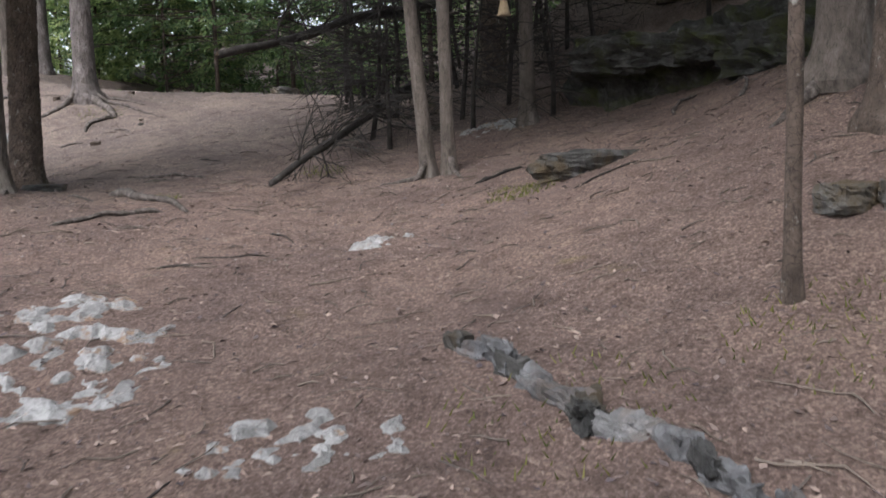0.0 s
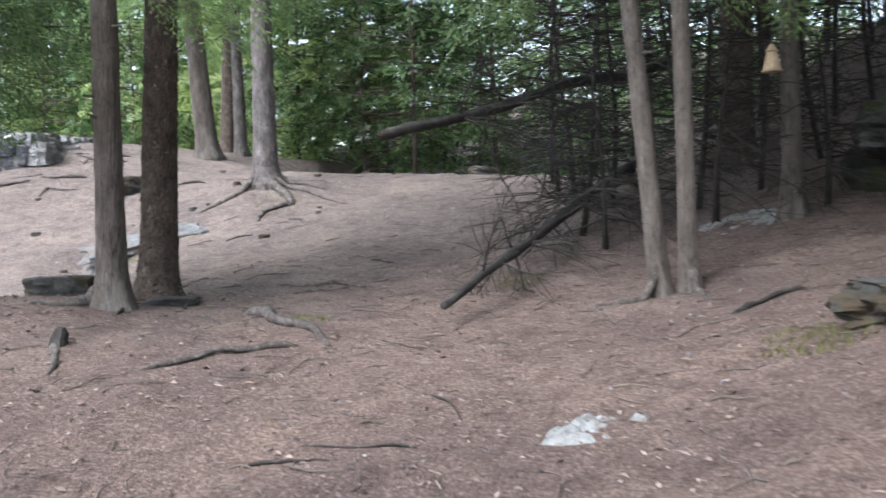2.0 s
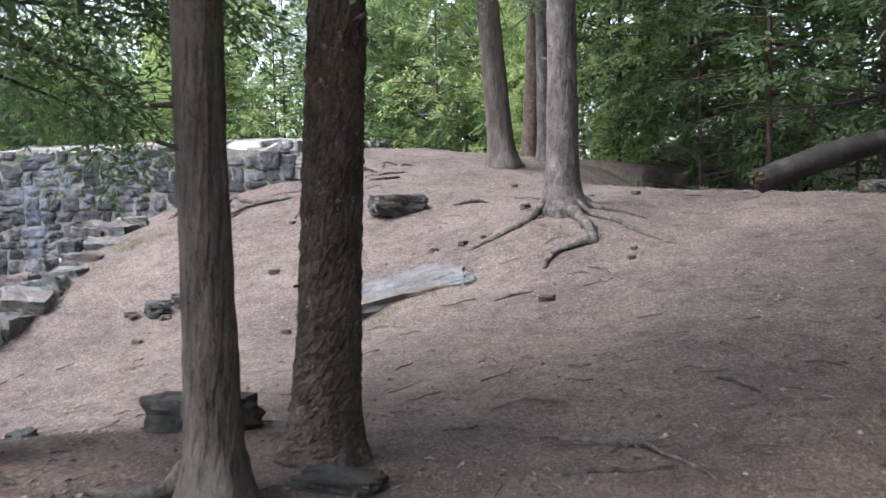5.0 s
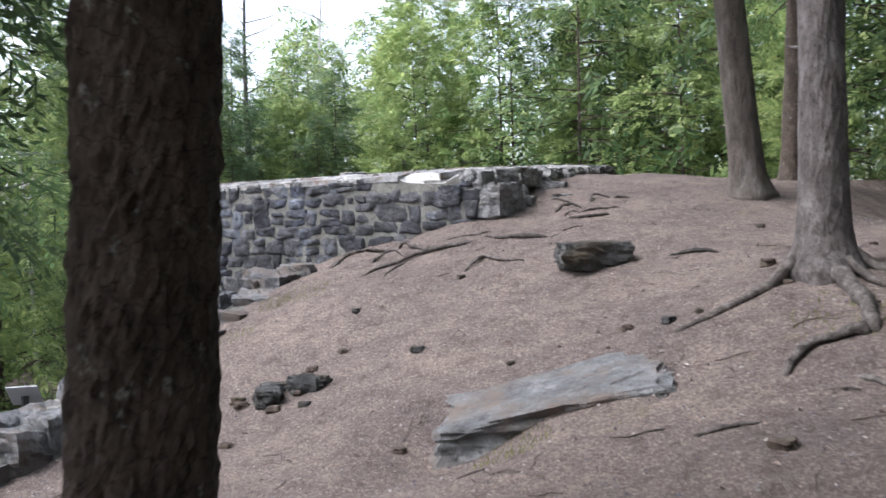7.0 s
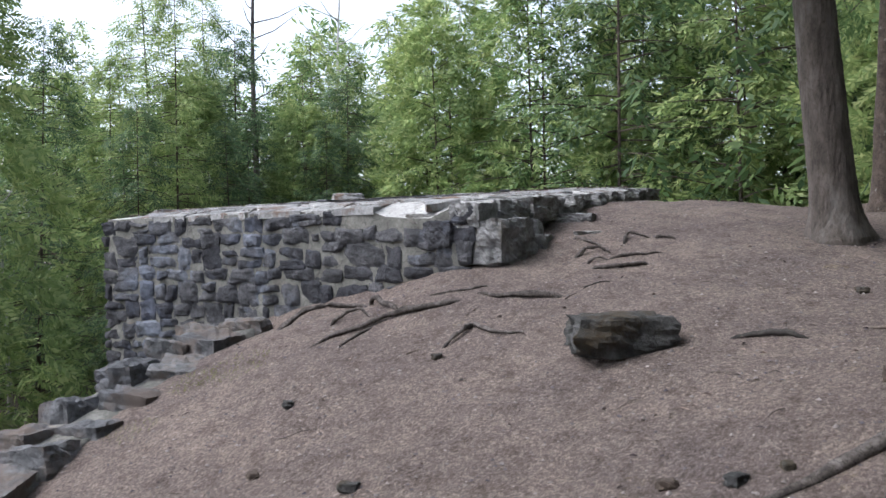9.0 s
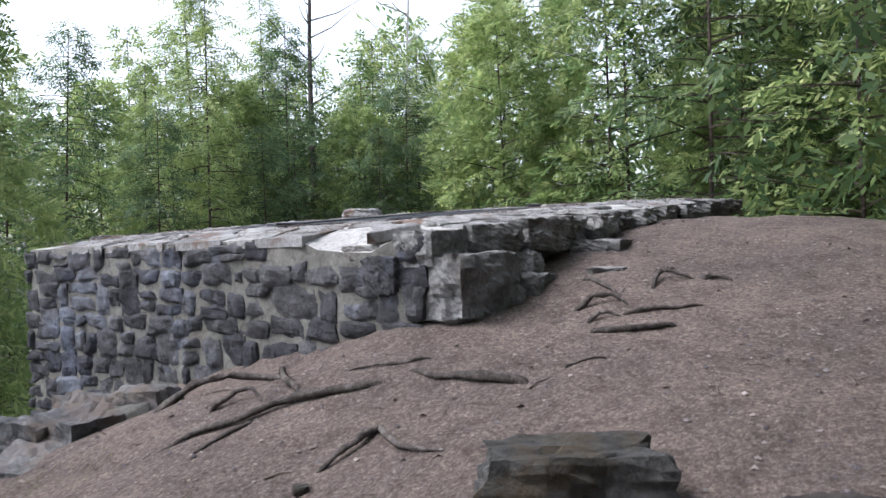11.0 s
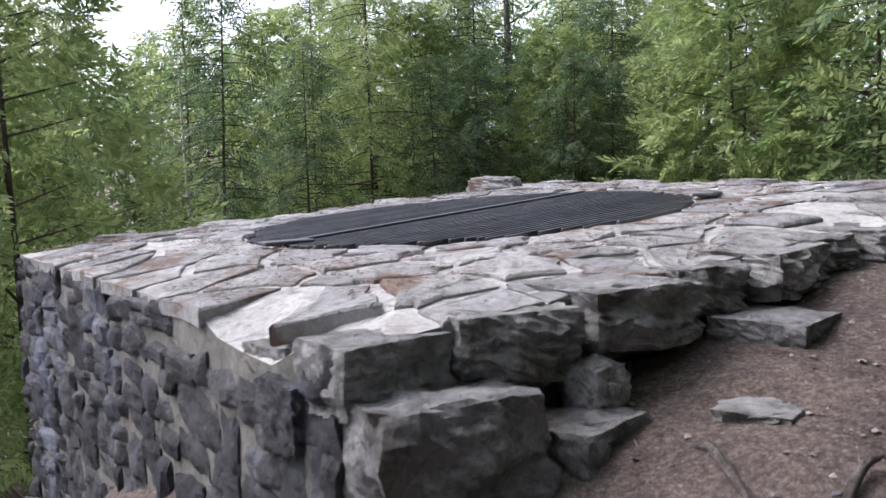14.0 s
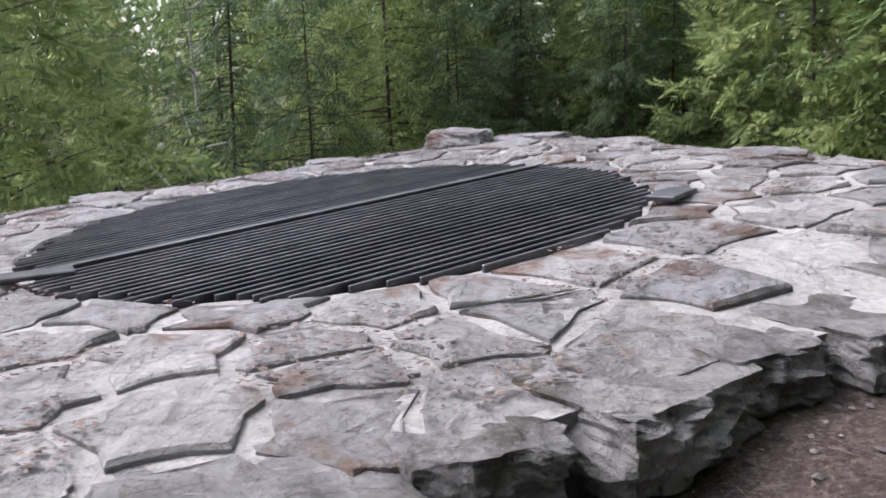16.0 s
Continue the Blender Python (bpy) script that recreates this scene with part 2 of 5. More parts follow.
def ground_material():
    """Needle litter and bare trodden soil, blended by large stains and by the trodden hill."""
    m, n, l, b = nodes_of("forest_floor")
    v = coords(n, l, (1, 1, 1), True)
    needles = ramp(n, l, noise_tex(n, l, v, 42, 9, 0.78, 0.4), [(0.28, (0.05, 0.036, 0.032)), (0.5, (0.15, 0.11, 0.097)), (0.72, (0.33, 0.262, 0.232))])
    soil = ramp(n, l, noise_tex(n, l, v, 36, 9, 0.8), [(0.28, (0.066, 0.053, 0.048)), (0.5, (0.158, 0.13, 0.118)), (0.74, (0.34, 0.292, 0.27))])
    sep = n.new("ShaderNodeSeparateXYZ")
    l.new(v, sep.inputs[0])
    # the trodden slope lies beyond the trees: x falling, y rising
    along = n.new("ShaderNodeMath")
    along.operation = "MULTIPLY_ADD"
    l.new(sep.outputs["X"], along.inputs[0])
    along.inputs[1].default_value = -0.55
    l.new(sep.outputs["Y"], along.inputs[2])
    wob = n.new("ShaderNodeMath")
    wob.operation = "MULTIPLY_ADD"
    l.new(noise_tex(n, l, v, 0.55, 6, 0.65), wob.inputs[0])
    wob.inputs[1].default_value = 9.0
    l.new(along.outputs[0], wob.inputs[2])
    rng = n.new("ShaderNodeMapRange")
    rng.inputs["From Min"].default_value, rng.inputs["From Max"].default_value = 13.0, 18.5
    l.new(wob.outputs[0], rng.inputs["Value"])
    c = mixc(n, l, rng.outputs[0], needles, soil)
    stain = ramp(n, l, noise_tex(n, l, v, 0.9, 7, 0.7), [(0.35, (0.72, 0.7, 0.7)), (0.65, (1.12, 1.08, 1.02))])
    c = mixc(n, l, 1.0, c, stain, "MULTIPLY")
    mottle = ramp(n, l, noise_tex(n, l, v, 5.5, 7, 0.7), [(0.32, (0.66, 0.64, 0.63)), (0.5, (1, 1, 1)), (0.7, (1.16, 1.14, 1.12))])
    c = mixc(n, l, 1.0, c, mottle, "MULTIPLY")
    mossy = ramp(n, l, noise_tex(n, l, v, 1.7, 8, 0.75), [(0.62, (0, 0, 0)), (0.76, (0.55, 0.55, 0.55))])
    c = mixc(n, l, mossy, c, (0.2, 0.16, 0.06))
    fleck = n.new("ShaderNodeTexVoronoi")
    fleck.inputs["Scale"].default_value = 95
    l.new(v, fleck.inputs["Vector"])
    c = mixc(n, l, 0.55, c, ramp(n, l, fleck.outputs["Color"], [(0.1, (0.45, 0.43, 0.42)), (0.55, (1, 1, 1)), (0.92, (1.7, 1.68, 1.66))]), "MULTIPLY")
    l.new(c, b.inputs["Base Color"])
    b.inputs["Roughness"].default_value = 1.0
    b.inputs["Specular IOR Level"].default_value = 0.15
    p = bump(n, l, b, noise_tex(n, l, v, 13, 8, 0.75), 0.8, 0.04)
    bump(n, l, b, noise_tex(n, l, v, 70, 5, 0.8), 0.9, 0.015, p)
    return m


M_ground = ground_material()


# ---- mesh helpers ----
def part(name, bm, material, parent=None, label="", smooth=False):
    me = bpy.data.meshes.new(name)
    bm.to_mesh(me)
    bm.free()
    me.materials.append(material)
    if smooth:
        me.polygons.foreach_set("use_smooth", [True] * len(me.polygons))
    ob = new(name, me)
    ob.parent = parent
    if label:
        tagged(ob, label)
    return ob


def raw(name, verts, faces, material, parent=None, label="", smooth=False):
    me = bpy.data.meshes.new(name)
    me.from_pydata(verts, [], faces)
    me.materials.append(material)
    if smooth:
        me.polygons.foreach_set("use_smooth", [True] * len(me.polygons))
    ob = new(name, me)
    ob.parent = parent
    if label:
        tagged(ob, label)
    return ob


def thing(name, x, y, z, label, category, group="", kind=""):
    ob = new(name)
    ob.empty_display_size = 0.1
    ob.matrix_basis = pose(x, y, z)
    return tagged(ob, label, category, group, kind)


def smooth(a, b, x):
    t = min(1.0, max(0.0, (x - a) / (b - a)))
    return t * t * (3 - 2 * t)


def tube(points, radii, sides=8, rough=0.0, seed=0.0, ridge=0.0):
    """Verts and faces of a tapered, uneven tube along points; ridge: bark plates that stand proud."""
    pts = [Vector(p) for p in points]
    verts, faces = [], []
    ref = Vector((0.31, 0.87, 0.12))
    for i, p in enumerate(pts):
        d = (pts[min(i + 1, len(pts) - 1)] - pts[max(i - 1, 0)]).normalized()
        a = d.cross(ref if abs(d.dot(ref)) < 0.95 else Vector((1, 0, 0))).normalized()
        b = d.cross(a)
        for k in range(sides):
            w = 2 * math.pi * k / sides
            o = a * math.cos(w) + b * math.sin(w)
            r = radii[i]
            if rough:
                r *= 1 + rough * noise.noise(p * 2.3 + o * 1.3 + Vector((seed, 0, 0)))
            if ridge:
                q = Vector((o.x * 5 + seed, o.y * 5, p.z * (24 if ridge > 0.018 else 5.5)))
                r += ridge * (0.6 * abs(noise.noise(q)) + 0.5 * noise.noise(q * 2.7) + 0.35 * noise.noise(q * 6.1))
            verts.append(p + o * r)
    for i in range(len(pts) - 1):
        for k in range(sides):
            k2 = (k + 1) % sides
            faces.append((i * sides + k, i * sides + k2, (i + 1) * sides + k2, (i + 1) * sides + k))
    faces.append(tuple(range(sides))[::-1])
    faces.append(tuple((len(pts) - 1) * sides + k for k in range(sides)))
    return verts, faces


class Heap:
    """Gathers verts and faces of many small pieces into one mesh."""

    def __init__(self):
        self.v, self.f = [], []

    def add(self, vf):
        n0 = len(self.v)
        self.v.extend(vf[0])
        self.f.extend([tuple(i + n0 for i in face) for face in vf[1]])

    def make(self, name, material, parent=None, label="", smooth=False):
        return raw(name, self.v, self.f, material, parent, label, smooth)


def rock_bm(sx, sy, sz, seed, cuts=6, square=0.72, rough=0.12, strata=0.0, chip=0.0):
    """An angular, broken stone that fills about sx x sy x sz, its base at z = 0."""
    bm = bmesh.new()
    bmesh.ops.create_cube(bm, size=2)
    bmesh.ops.subdivide_edges(bm, edges=bm.edges[:], cuts=cuts, use_grid_fill=True)
    off = Vector((seed * 3.17, seed * 1.31, seed * 2.03))
    for v in bm.verts:
        s = v.co.normalized()
        p = v.co * square + s * 1.25 * (1 - square)
        n1 = noise.noise(p * 0.9 + off)
        n2 = noise.noise(p * 2.2 + off)
        n3 = noise.noise(p * 5.5 + off)
        n4 = noise.noise(p * 11.0 + off)
        p += s * (rough * 1.6 * n1 + rough * n2 + rough * 0.8 * abs(n3) + rough * 0.55 * n4)
        if chip:
            # flaked faces: shallow steps broken off the edges
            c = noise.cell(p * 2.6 + off) - 0.5
            p -= s * chip * (max(0.0, c) * 0.5 + 0.6 * max(0.0, noise.noise(p * 3.4 - off)) + 0.25 * abs(noise.noise(p * 17.0 + off)))
        p = Vector((p.x * sx / 2, p.y * sy / 2, p.z * sz / 2 + sz / 2))
        if strata:
            layer = math.floor(p.z / strata + 0.3 * n1)
            k = 1 + 0.05 * noise.noise(Vector((layer * 3.7, seed, 0)) + p * 0.4)
            p.x, p.y = p.x * k, p.y * k
        v.co = p
    return bm


# ---- the ground ----
# low, wide swells on a tilted plane
SWELL = [-0.58, -0.43, 0.11, -0.13, -0.03, 0.21, -0.26, 0.59, -0.88, 1.64, -0.6, -0.57, 0.07, -0.24, -0.16, 0.43, 0.11, -0.06, 0.21, 0.94,
         0.69, -0.14, 0.48, -0.75, 0.31]
KILN = Vector((-10.24, 15.59))
KU, KV = Vector((-0.9288, -0.3707)), Vector((-0.3707, 0.9288))
KW, KD = 4.96, 5.0
YARD = -0.55


def hill(x, y):
    z = 0.1 - 0.02 * x + 0.12 * y
    for i, a in enumerate(SWELL):
        dx, dy = x + 12 - 4 * (i % 5), y - 2 - 4.2 * (i // 5)
        z += a * math.exp(-(dx * dx + dy * dy) / 20.48)
    z += 0.2 * math.exp(-((x + 5.65) ** 2 + (y - 14.75) ** 2) / 1.2)
    z += 0.28 * math.exp(-((x + 5.4) ** 2 + (y - 7.85) ** 2) / 1.6)
    z -= 0.85 * smooth(16.3, 21.0, y) * smooth(-8.6, -6.0, x) * smooth(0.5, -2.5, x)
    z += 0.12 * math.exp(-((x + 2.8) ** 2 + (y - 16.5) ** 2) / 2.5)
    p = Vector((x, y)) - KILN
    z -= 0.17 * smooth(0.2, 1.0, p.dot(KU)) * math.exp(-((p.dot(KV) + 0.2) / 0.42) ** 2)
    z -= 0.2 * math.exp(-((x + 6.72) ** 2 + (y - 12.1) ** 2) / 0.22)
    z -= 0.3 * math.exp(-((x + 12.6) ** 2 + (y - 14.1) ** 2) / 1.1)
    return z


def edge_side(x, y):
    """Metres on the hill's side (plus) of the kerb and of the kiln's outer faces."""
    if y < 14.3:
        ex = -9.2 if y < 9 else -9.2 - (y - 9) * 0.52
        return x - ex
    p = Vector((x, y)) - KILN
    u, v = p.dot(KU), p.dot(KV)
    return min(KD - 1.0 - v, KW * 0.5 - u) if v < 6 else x + 10.5


def height(x, y):
    far = max(0.0, math.hypot(x + 4, y - 10) - 17)
    h = hill(min(max(x, -14), 9), min(max(y, -5), 22))
    h += (1 - math.exp(-far / 25)) * (0.5 if x > -6 else 0.0)
    h += 5.0 * smooth(24, 50, y) * smooth(-17, -7, x) + 3.0 * smooth(9, 30, x)
    s = edge_side(x, y)
    k = smooth(-1.1, -0.1, s)
    h = YARD + (h - YARD) * k if h > YARD else h
    # the bank with the outcrop
    h += 0.45 * smooth(1.8, 4.6, x) * smooth(5.0, 9.0, y)
    h += 1.5 * smooth(11.2, 18.5, y + 0.35 * (x - 1)) * smooth(-1.6, 3.2, x)
    if far < 12:
        n1 = noise.noise(Vector((x * 0.7, y * 0.7, 3.1)))
        n2 = noise.noise(Vector((x * 2.3, y * 2.3, 7.7)))
        n3 = noise.noise(Vector((x * 6.5, y * 6.5, 1.2)))
        h += (0.035 * n1 + 0.028 * n2 + 0.015 * n3) * (0.15 + 0.85 * k)
    return h


def axis_steps(lo, hi, step, reach):
    a = [lo + step * i for i in range(int((hi - lo) / step) + 1)]
    s, left, right = step, [lo], [a[-1]]
    while right[-1] < reach:
        s *= 1.35
        left.append(left[-1] - s)
        right.append(right[-1] + s)
    return left[:0:-1] + a + right[1:]


GX, GY = axis_steps(-13.0, 4.5, 0.11, 600), axis_steps(-1.5, 20.0, 0.11, 600)
gverts = [(x, y, height(x, y)) for y in GY for x in GX]
nx = len(GX)
gfaces = [(j * nx + i, j * nx + i + 1, (j + 1) * nx + i + 1, (j + 1) * nx + i) for j in range(len(GY) - 1) for i in range(nx - 1)]
tagged(raw("ground", gverts, gfaces, M_ground, smooth=True), "brown needle litter and trodden bare soil on a slope", "ground", kind="structure")

# the asphalt yard below the kerb
yv = [(x + 1.2 * math.sin(y * 0.3), y, YARD + 0.035) for y in (-2, 4, 10, 16, 22) for x in (-20.5, -19, -17, -15.2, -13.6)]
tagged(raw("road", yv, [(j * 5 + i, j * 5 + i + 1, j * 5 + i + 6, j * 5 + i + 5) for j in range(4) for i in range(4)], M_asphalt), "dark worn asphalt path below the kiln", "path", kind="structure")


# ---- the kiln ----
def kpt(u, v, z=0.0):
    p = KILN + KU * u + KV * v
    return Vector((p.x, p.y, z))


def ktop(u, v):
    p = kpt(u, v)
    edge = min(u, v, KW - u, KD - v)
    return 3.46 + 0.06 * (p.y - 17) - 0.025 * (p.x + 12) - 0.05 * (1 - smooth(0, 0.6, edge))


BORE_U, BORE_V, BORE_R = 2.54, 2.38, 1.39
kiln = thing("lime_kiln", *kpt(KW / 2, KD / 2, YARD), "square old lime kiln of dark limestone with a flat mortared top", "kiln")
kiln_inv = kiln.matrix_basis.inverted()


def kobj(ob):
    """Parent a mesh given in world metres to the kiln."""
    ob.parent = kiln
    ob.matrix_parent_inverse = kiln_inv
    return ob


def kiln_core():
    """Mortar body with a round bore, a ring of quads between bore and rim."""
    v, f = [], []
    N, RINGS = 96, 14
    lo = 0.041
    for r in range(RINGS + 1):
        for k in range(N):
            w = 2 * math.pi * k / N
            c, s = math.cos(w), math.sin(w)
            tx = ((KW - lo - BORE_U) / c if c > 0 else (BORE_U - lo) / -c) if abs(c) > 1e-6 else 99
            ty = ((KD - lo - BORE_V) / s if s > 0 else (BORE_V - lo) / -s) if abs(s) > 1e-6 else 99
            R = min(tx, ty)
            q = BORE_R + (R - BORE_R) * r / RINGS
            u, vv = BORE_U + c * q, BORE_V + s * q
            z = ktop(u, vv) - 0.009 + 0.012 * noise.noise(Vector((u * 3, vv * 3, 0)))
            # the broken front rim by the corner
            z -= 0.1 * smooth(0.42, 0.02, vv) * smooth(1.25, 0.85, u) * smooth(0.22, 0.4, u)
            v.append(kpt(u, vv, z))
    for r in range(RINGS):
        for k in range(N):
            k2 = (k + 1) % N
            f.append((r * N + k, (r + 1) * N + k, (r + 1) * N + k2, r * N + k2))
    base = len(v)
    for k in range(N):
        p = v[RINGS * N + k]
        v.append(Vector((p.x, p.y, YARD - 0.4)))
    b2 = len(v)
    for k in range(N):
        p = v[k]
        v.append(Vector((p.x, p.y, 0.3)))
    for k in range(N):
        k2 = (k + 1) % N
        f.append((k, k2, b2 + k2, b2 + k))
    f.append(tuple(b2 + k for k in range(N)))
    kobj(raw("body", v, f, M_mortar, label="pale lime mortar between the stones"))
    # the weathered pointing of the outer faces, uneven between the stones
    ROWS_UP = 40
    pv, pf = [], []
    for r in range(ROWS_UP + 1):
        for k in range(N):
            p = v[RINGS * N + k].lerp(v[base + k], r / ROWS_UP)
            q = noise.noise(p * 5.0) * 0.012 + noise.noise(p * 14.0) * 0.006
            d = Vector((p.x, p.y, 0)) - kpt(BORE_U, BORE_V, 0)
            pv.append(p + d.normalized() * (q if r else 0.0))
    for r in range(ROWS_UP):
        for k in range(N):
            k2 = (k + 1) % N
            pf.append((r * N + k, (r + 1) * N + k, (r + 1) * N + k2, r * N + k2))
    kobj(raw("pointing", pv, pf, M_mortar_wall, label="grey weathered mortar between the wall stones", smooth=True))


kiln_core()


def face_stone(corners, out, depth, seed, material, name="stone"):
    """A rough-faced stone with rounded corners: a 7 x 7 front standing proud along out, with sides going back."""
    a, b, c, d = corners
    G = 7
    v, f = [], []
    for j in range(G):
        for i in range(G):
            s, t = 2 * i / (G - 1) - 1, 2 * j / (G - 1) - 1
            # pull the square's corners in
            s, t = s * math.sqrt(1 - 0.1 * t * t), t * math.sqrt(1 - 0.1 * s * s)
            s, t = (s + 1) / 2, (t + 1) / 2
            p = (a * (1 - s) + b * s) * (1 - t) + (d * (1 - s) + c * s) * t
            e = min(i, j, G - 1 - i, G - 1 - j)
            q = p * 6 + Vector((seed, 0, 0))
            p = p + out * (depth * (0.15, 0.85, 1.0, 1.05)[e] + 0.024 * noise.noise(q) + 0.013 * noise.noise(q * 2.9) + 0.006 * noise.noise(q * 7.1))
            p = p + Vector((noise.noise(p * 7 + Vector((0, seed, 0))), noise.noise(p * 7 + Vector((0, 0, seed))), noise.noise(p * 7 - Vector((seed, 0, 0))))) * 0.026
            v.append(p)
    for j in range(G - 1):
        for i in range(G - 1):
            f.append((j * G + i, j * G + i + 1, (j + 1) * G + i + 1, (j + 1) * G + i))
    rim = [i for i in range(G)] + [j * G + G - 1 for j in range(1, G)] + [(G - 1) * G + i for i in range(G - 2, -1, -1)] + [j * G for j in range(G - 2, 0, -1)]
    n0 = len(v)
    for i in rim:
        v.append(v[i] - out * (depth + 0.05))
    m = len(rim)
    for i in range(m):
        f.append((rim[i], n0 + i, n0 + (i + 1) % m, rim[(i + 1) % m]))
    return kobj(raw(name, v, f, material))


def kiln_face(origin, along, out, length, z_low, rng, top_of):
    """Random rubble courses on one outer face."""
    z = z_low
    while z < 3.5:
        hgt = rng.uniform(0.13, 0.25)
        x = rng.uniform(-0.05, 0.0)
        while x < length - 0.03:
            w = min(rng.uniform(0.14, 0.42) + 0.12 * (rng.random() < 0.12), length - x)
            if length - x - w < 0.1:
                w = length - x
            top = top_of(x + w / 2) - 0.02
            z0, z1 = z + rng.uniform(-0.035, 0.025), min(z + hgt + rng.uniform(-0.025, 0.04), top)
            pieces = [(x, x + w, z0, z1)]
            if w > 0.26 and hgt > 0.19 and rng.random() < 0.35:
                zm = (z0 + z1) / 2
                pieces = [(x, x + w, z0, zm), (x, x + w, zm, z1)]
            for x0, x1, q0, q1 in pieces:
                if q1 - q0 < 0.055 or x1 - x0 < 0.05:
                    continue
                g = rng.uniform(0.006, 0.017)
                j = lambda k=0.035: rng.uniform(-k, k)
                cs = [origin + along * (x0 + g + j()) + Vector((0, 0, q0 + g + j(0.024))), origin + along * (x1 - g + j()) + Vector((0, 0, q0 + g + j(0.024))),
                      origin + along * (x1 - g + j()) + Vector((0, 0, q1 - g + j(0.024))), origin + along * (x0 + g + j()) + Vector((0, 0, q1 - g + j(0.024)))]
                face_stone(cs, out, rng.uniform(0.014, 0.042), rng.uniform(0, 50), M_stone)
            x += w
        z += hgt


def cut(poly, p, n):
    """Keep the part of a 2D polygon on the side of p away from n."""
    outp = []
    for i, a in enumerate(poly):
        b = poly[(i + 1) % len(poly)]
        da, db = (a - p).dot(n), (b - p).dot(n)
        if da <= 0:
            outp.append(a)
        if da * db < 0:
            outp.append(a + (b - a) * (da / (da - db)))
    return outp


def kiln_paving(rng):
    """Flat irregular stones set in the mortar of the top, round the bore."""
    cells = []
    for _ in range(4000):
        p = Vector((rng.uniform(0.08, KW - 0.05), rng.uniform(0.05, KD - 0.05)))
        if (p - Vector((BORE_U, BORE_V))).length < BORE_R + 0.12:
            continue
        if all((p - q).length > 0.31 + 0.26 * noise.noise(Vector((q.x * 2.3, q.y * 2.3, 5))) for q in cells):
            cells.append(p)
    for i, p in enumerate(cells):
        poly = [Vector((p.x + dx * 0.7, p.y + dy * 0.7)) for dx, dy in ((-1, -1), (1, -1), (1, 1), (-1, 1))]
        for q in cells:
            if q is not p and (q - p).length < 1.3:
                d = q - p
                poly = cut(poly, p + d * 0.5, d.normalized())
        for lim, n in ((Vector((0.03, 0)), Vector((-1, 0))), (Vector((KW, 0)), Vector((1, 0))), (Vector((0, 0.0)), Vector((0, -1))), (Vector((0, KD)), Vector((0, 1)))):
            poly = cut(poly, lim, n)
        d = (p - Vector((BORE_U, BORE_V))).normalized()
        poly = cut(poly, Vector((BORE_U, BORE_V)) + d * (BORE_R + 0.03), -d)
        if len(poly) < 3 or rng.random() < 0.06:
            continue
        if (p.y < 0.3 and 0.25 < p.x < 1.05) or (p.x < 0.4 and p.y < 0.5):
            continue
        cx = sum(poly, Vector((0, 0))) / len(poly)
        ring = []
        for k, a in enumerate(poly):
            b = poly[(k + 1) % len(poly)]
            for t in (0, 0.33, 0.67):
                q = a + (b - a) * t
                w = (0.034 + 0.05 * noise.noise(Vector((q.x * 7, q.y * 7, i)))) * (0.3 if p.x < 0.2 else 1.0)
                q = q + (cx - q).normalized() * w
                if t:
                    q = q + (cx - q) * rng.uniform(-0.05, 0.16)
                ring.append(q)
        lift = rng.uniform(0.002, 0.012)
        tilt = Vector((rng.uniform(-0.016, 0.016), rng.uniform(-0.016, 0.016)))
        v, f = [], []
        m = len(ring)
        for kk, (shrink, dz) in enumerate(((0.0, -0.06), (0.0, 0.3), (0.05, 0.8), (0.2, 1.0), (0.45, 1.05), (0.72, 1.05))):
            for q in ring:
                r = q + (cx - q) * shrink
                z = ktop(r.x, r.y) + (dz if dz < 0 else lift * dz) + tilt.dot(r - cx) * (kk > 0) + (0.02 * noise.noise(Vector((r.x * 4, r.y * 4, i * 2.1))) + 0.012 * noise.noise(Vector((r.x * 13, r.y * 13, i)))) * (kk > 1)
                v.append(kpt(r.x, r.y, z))
        for ring_i in range(5):
            for k in range(m):
                k2 = (k + 1) % m
                f.append((ring_i * m + k, ring_i * m + k2, (ring_i + 1) * m + k2, (ring_i + 1) * m + k))
        v.append(kpt(cx.x, cx.y, ktop(cx.x, cx.y) + lift + 0.006))
        for k in range(m):
            f.append((5 * m + k, 5 * m + (k + 1) % m, 6 * m))
        kobj(raw("paving_stone", v, f, M_slab))


def kiln_block(u, v, z, su, sv, sz, seed, turn=0.0, name="edge_stone", mat=None, square=0.86, rough=0.07):
    """A squared block of the kiln's rim; su along the front, sv along the depth."""
    bm = rock_bm(su * 0.9, sv * 0.9, sz * 0.97, seed, 13, square, rough, 0.05, 0.16)
    p = kpt(u, v, z)
    ang = math.atan2(KU.y, KU.x) + radians(turn)
    bmesh.ops.transform(bm, matrix=Matrix.Translation(p) @ Matrix.Rotation(ang, 4, "Z"), verts=bm.verts)
    return kobj(part(name, bm, mat or M_stone))


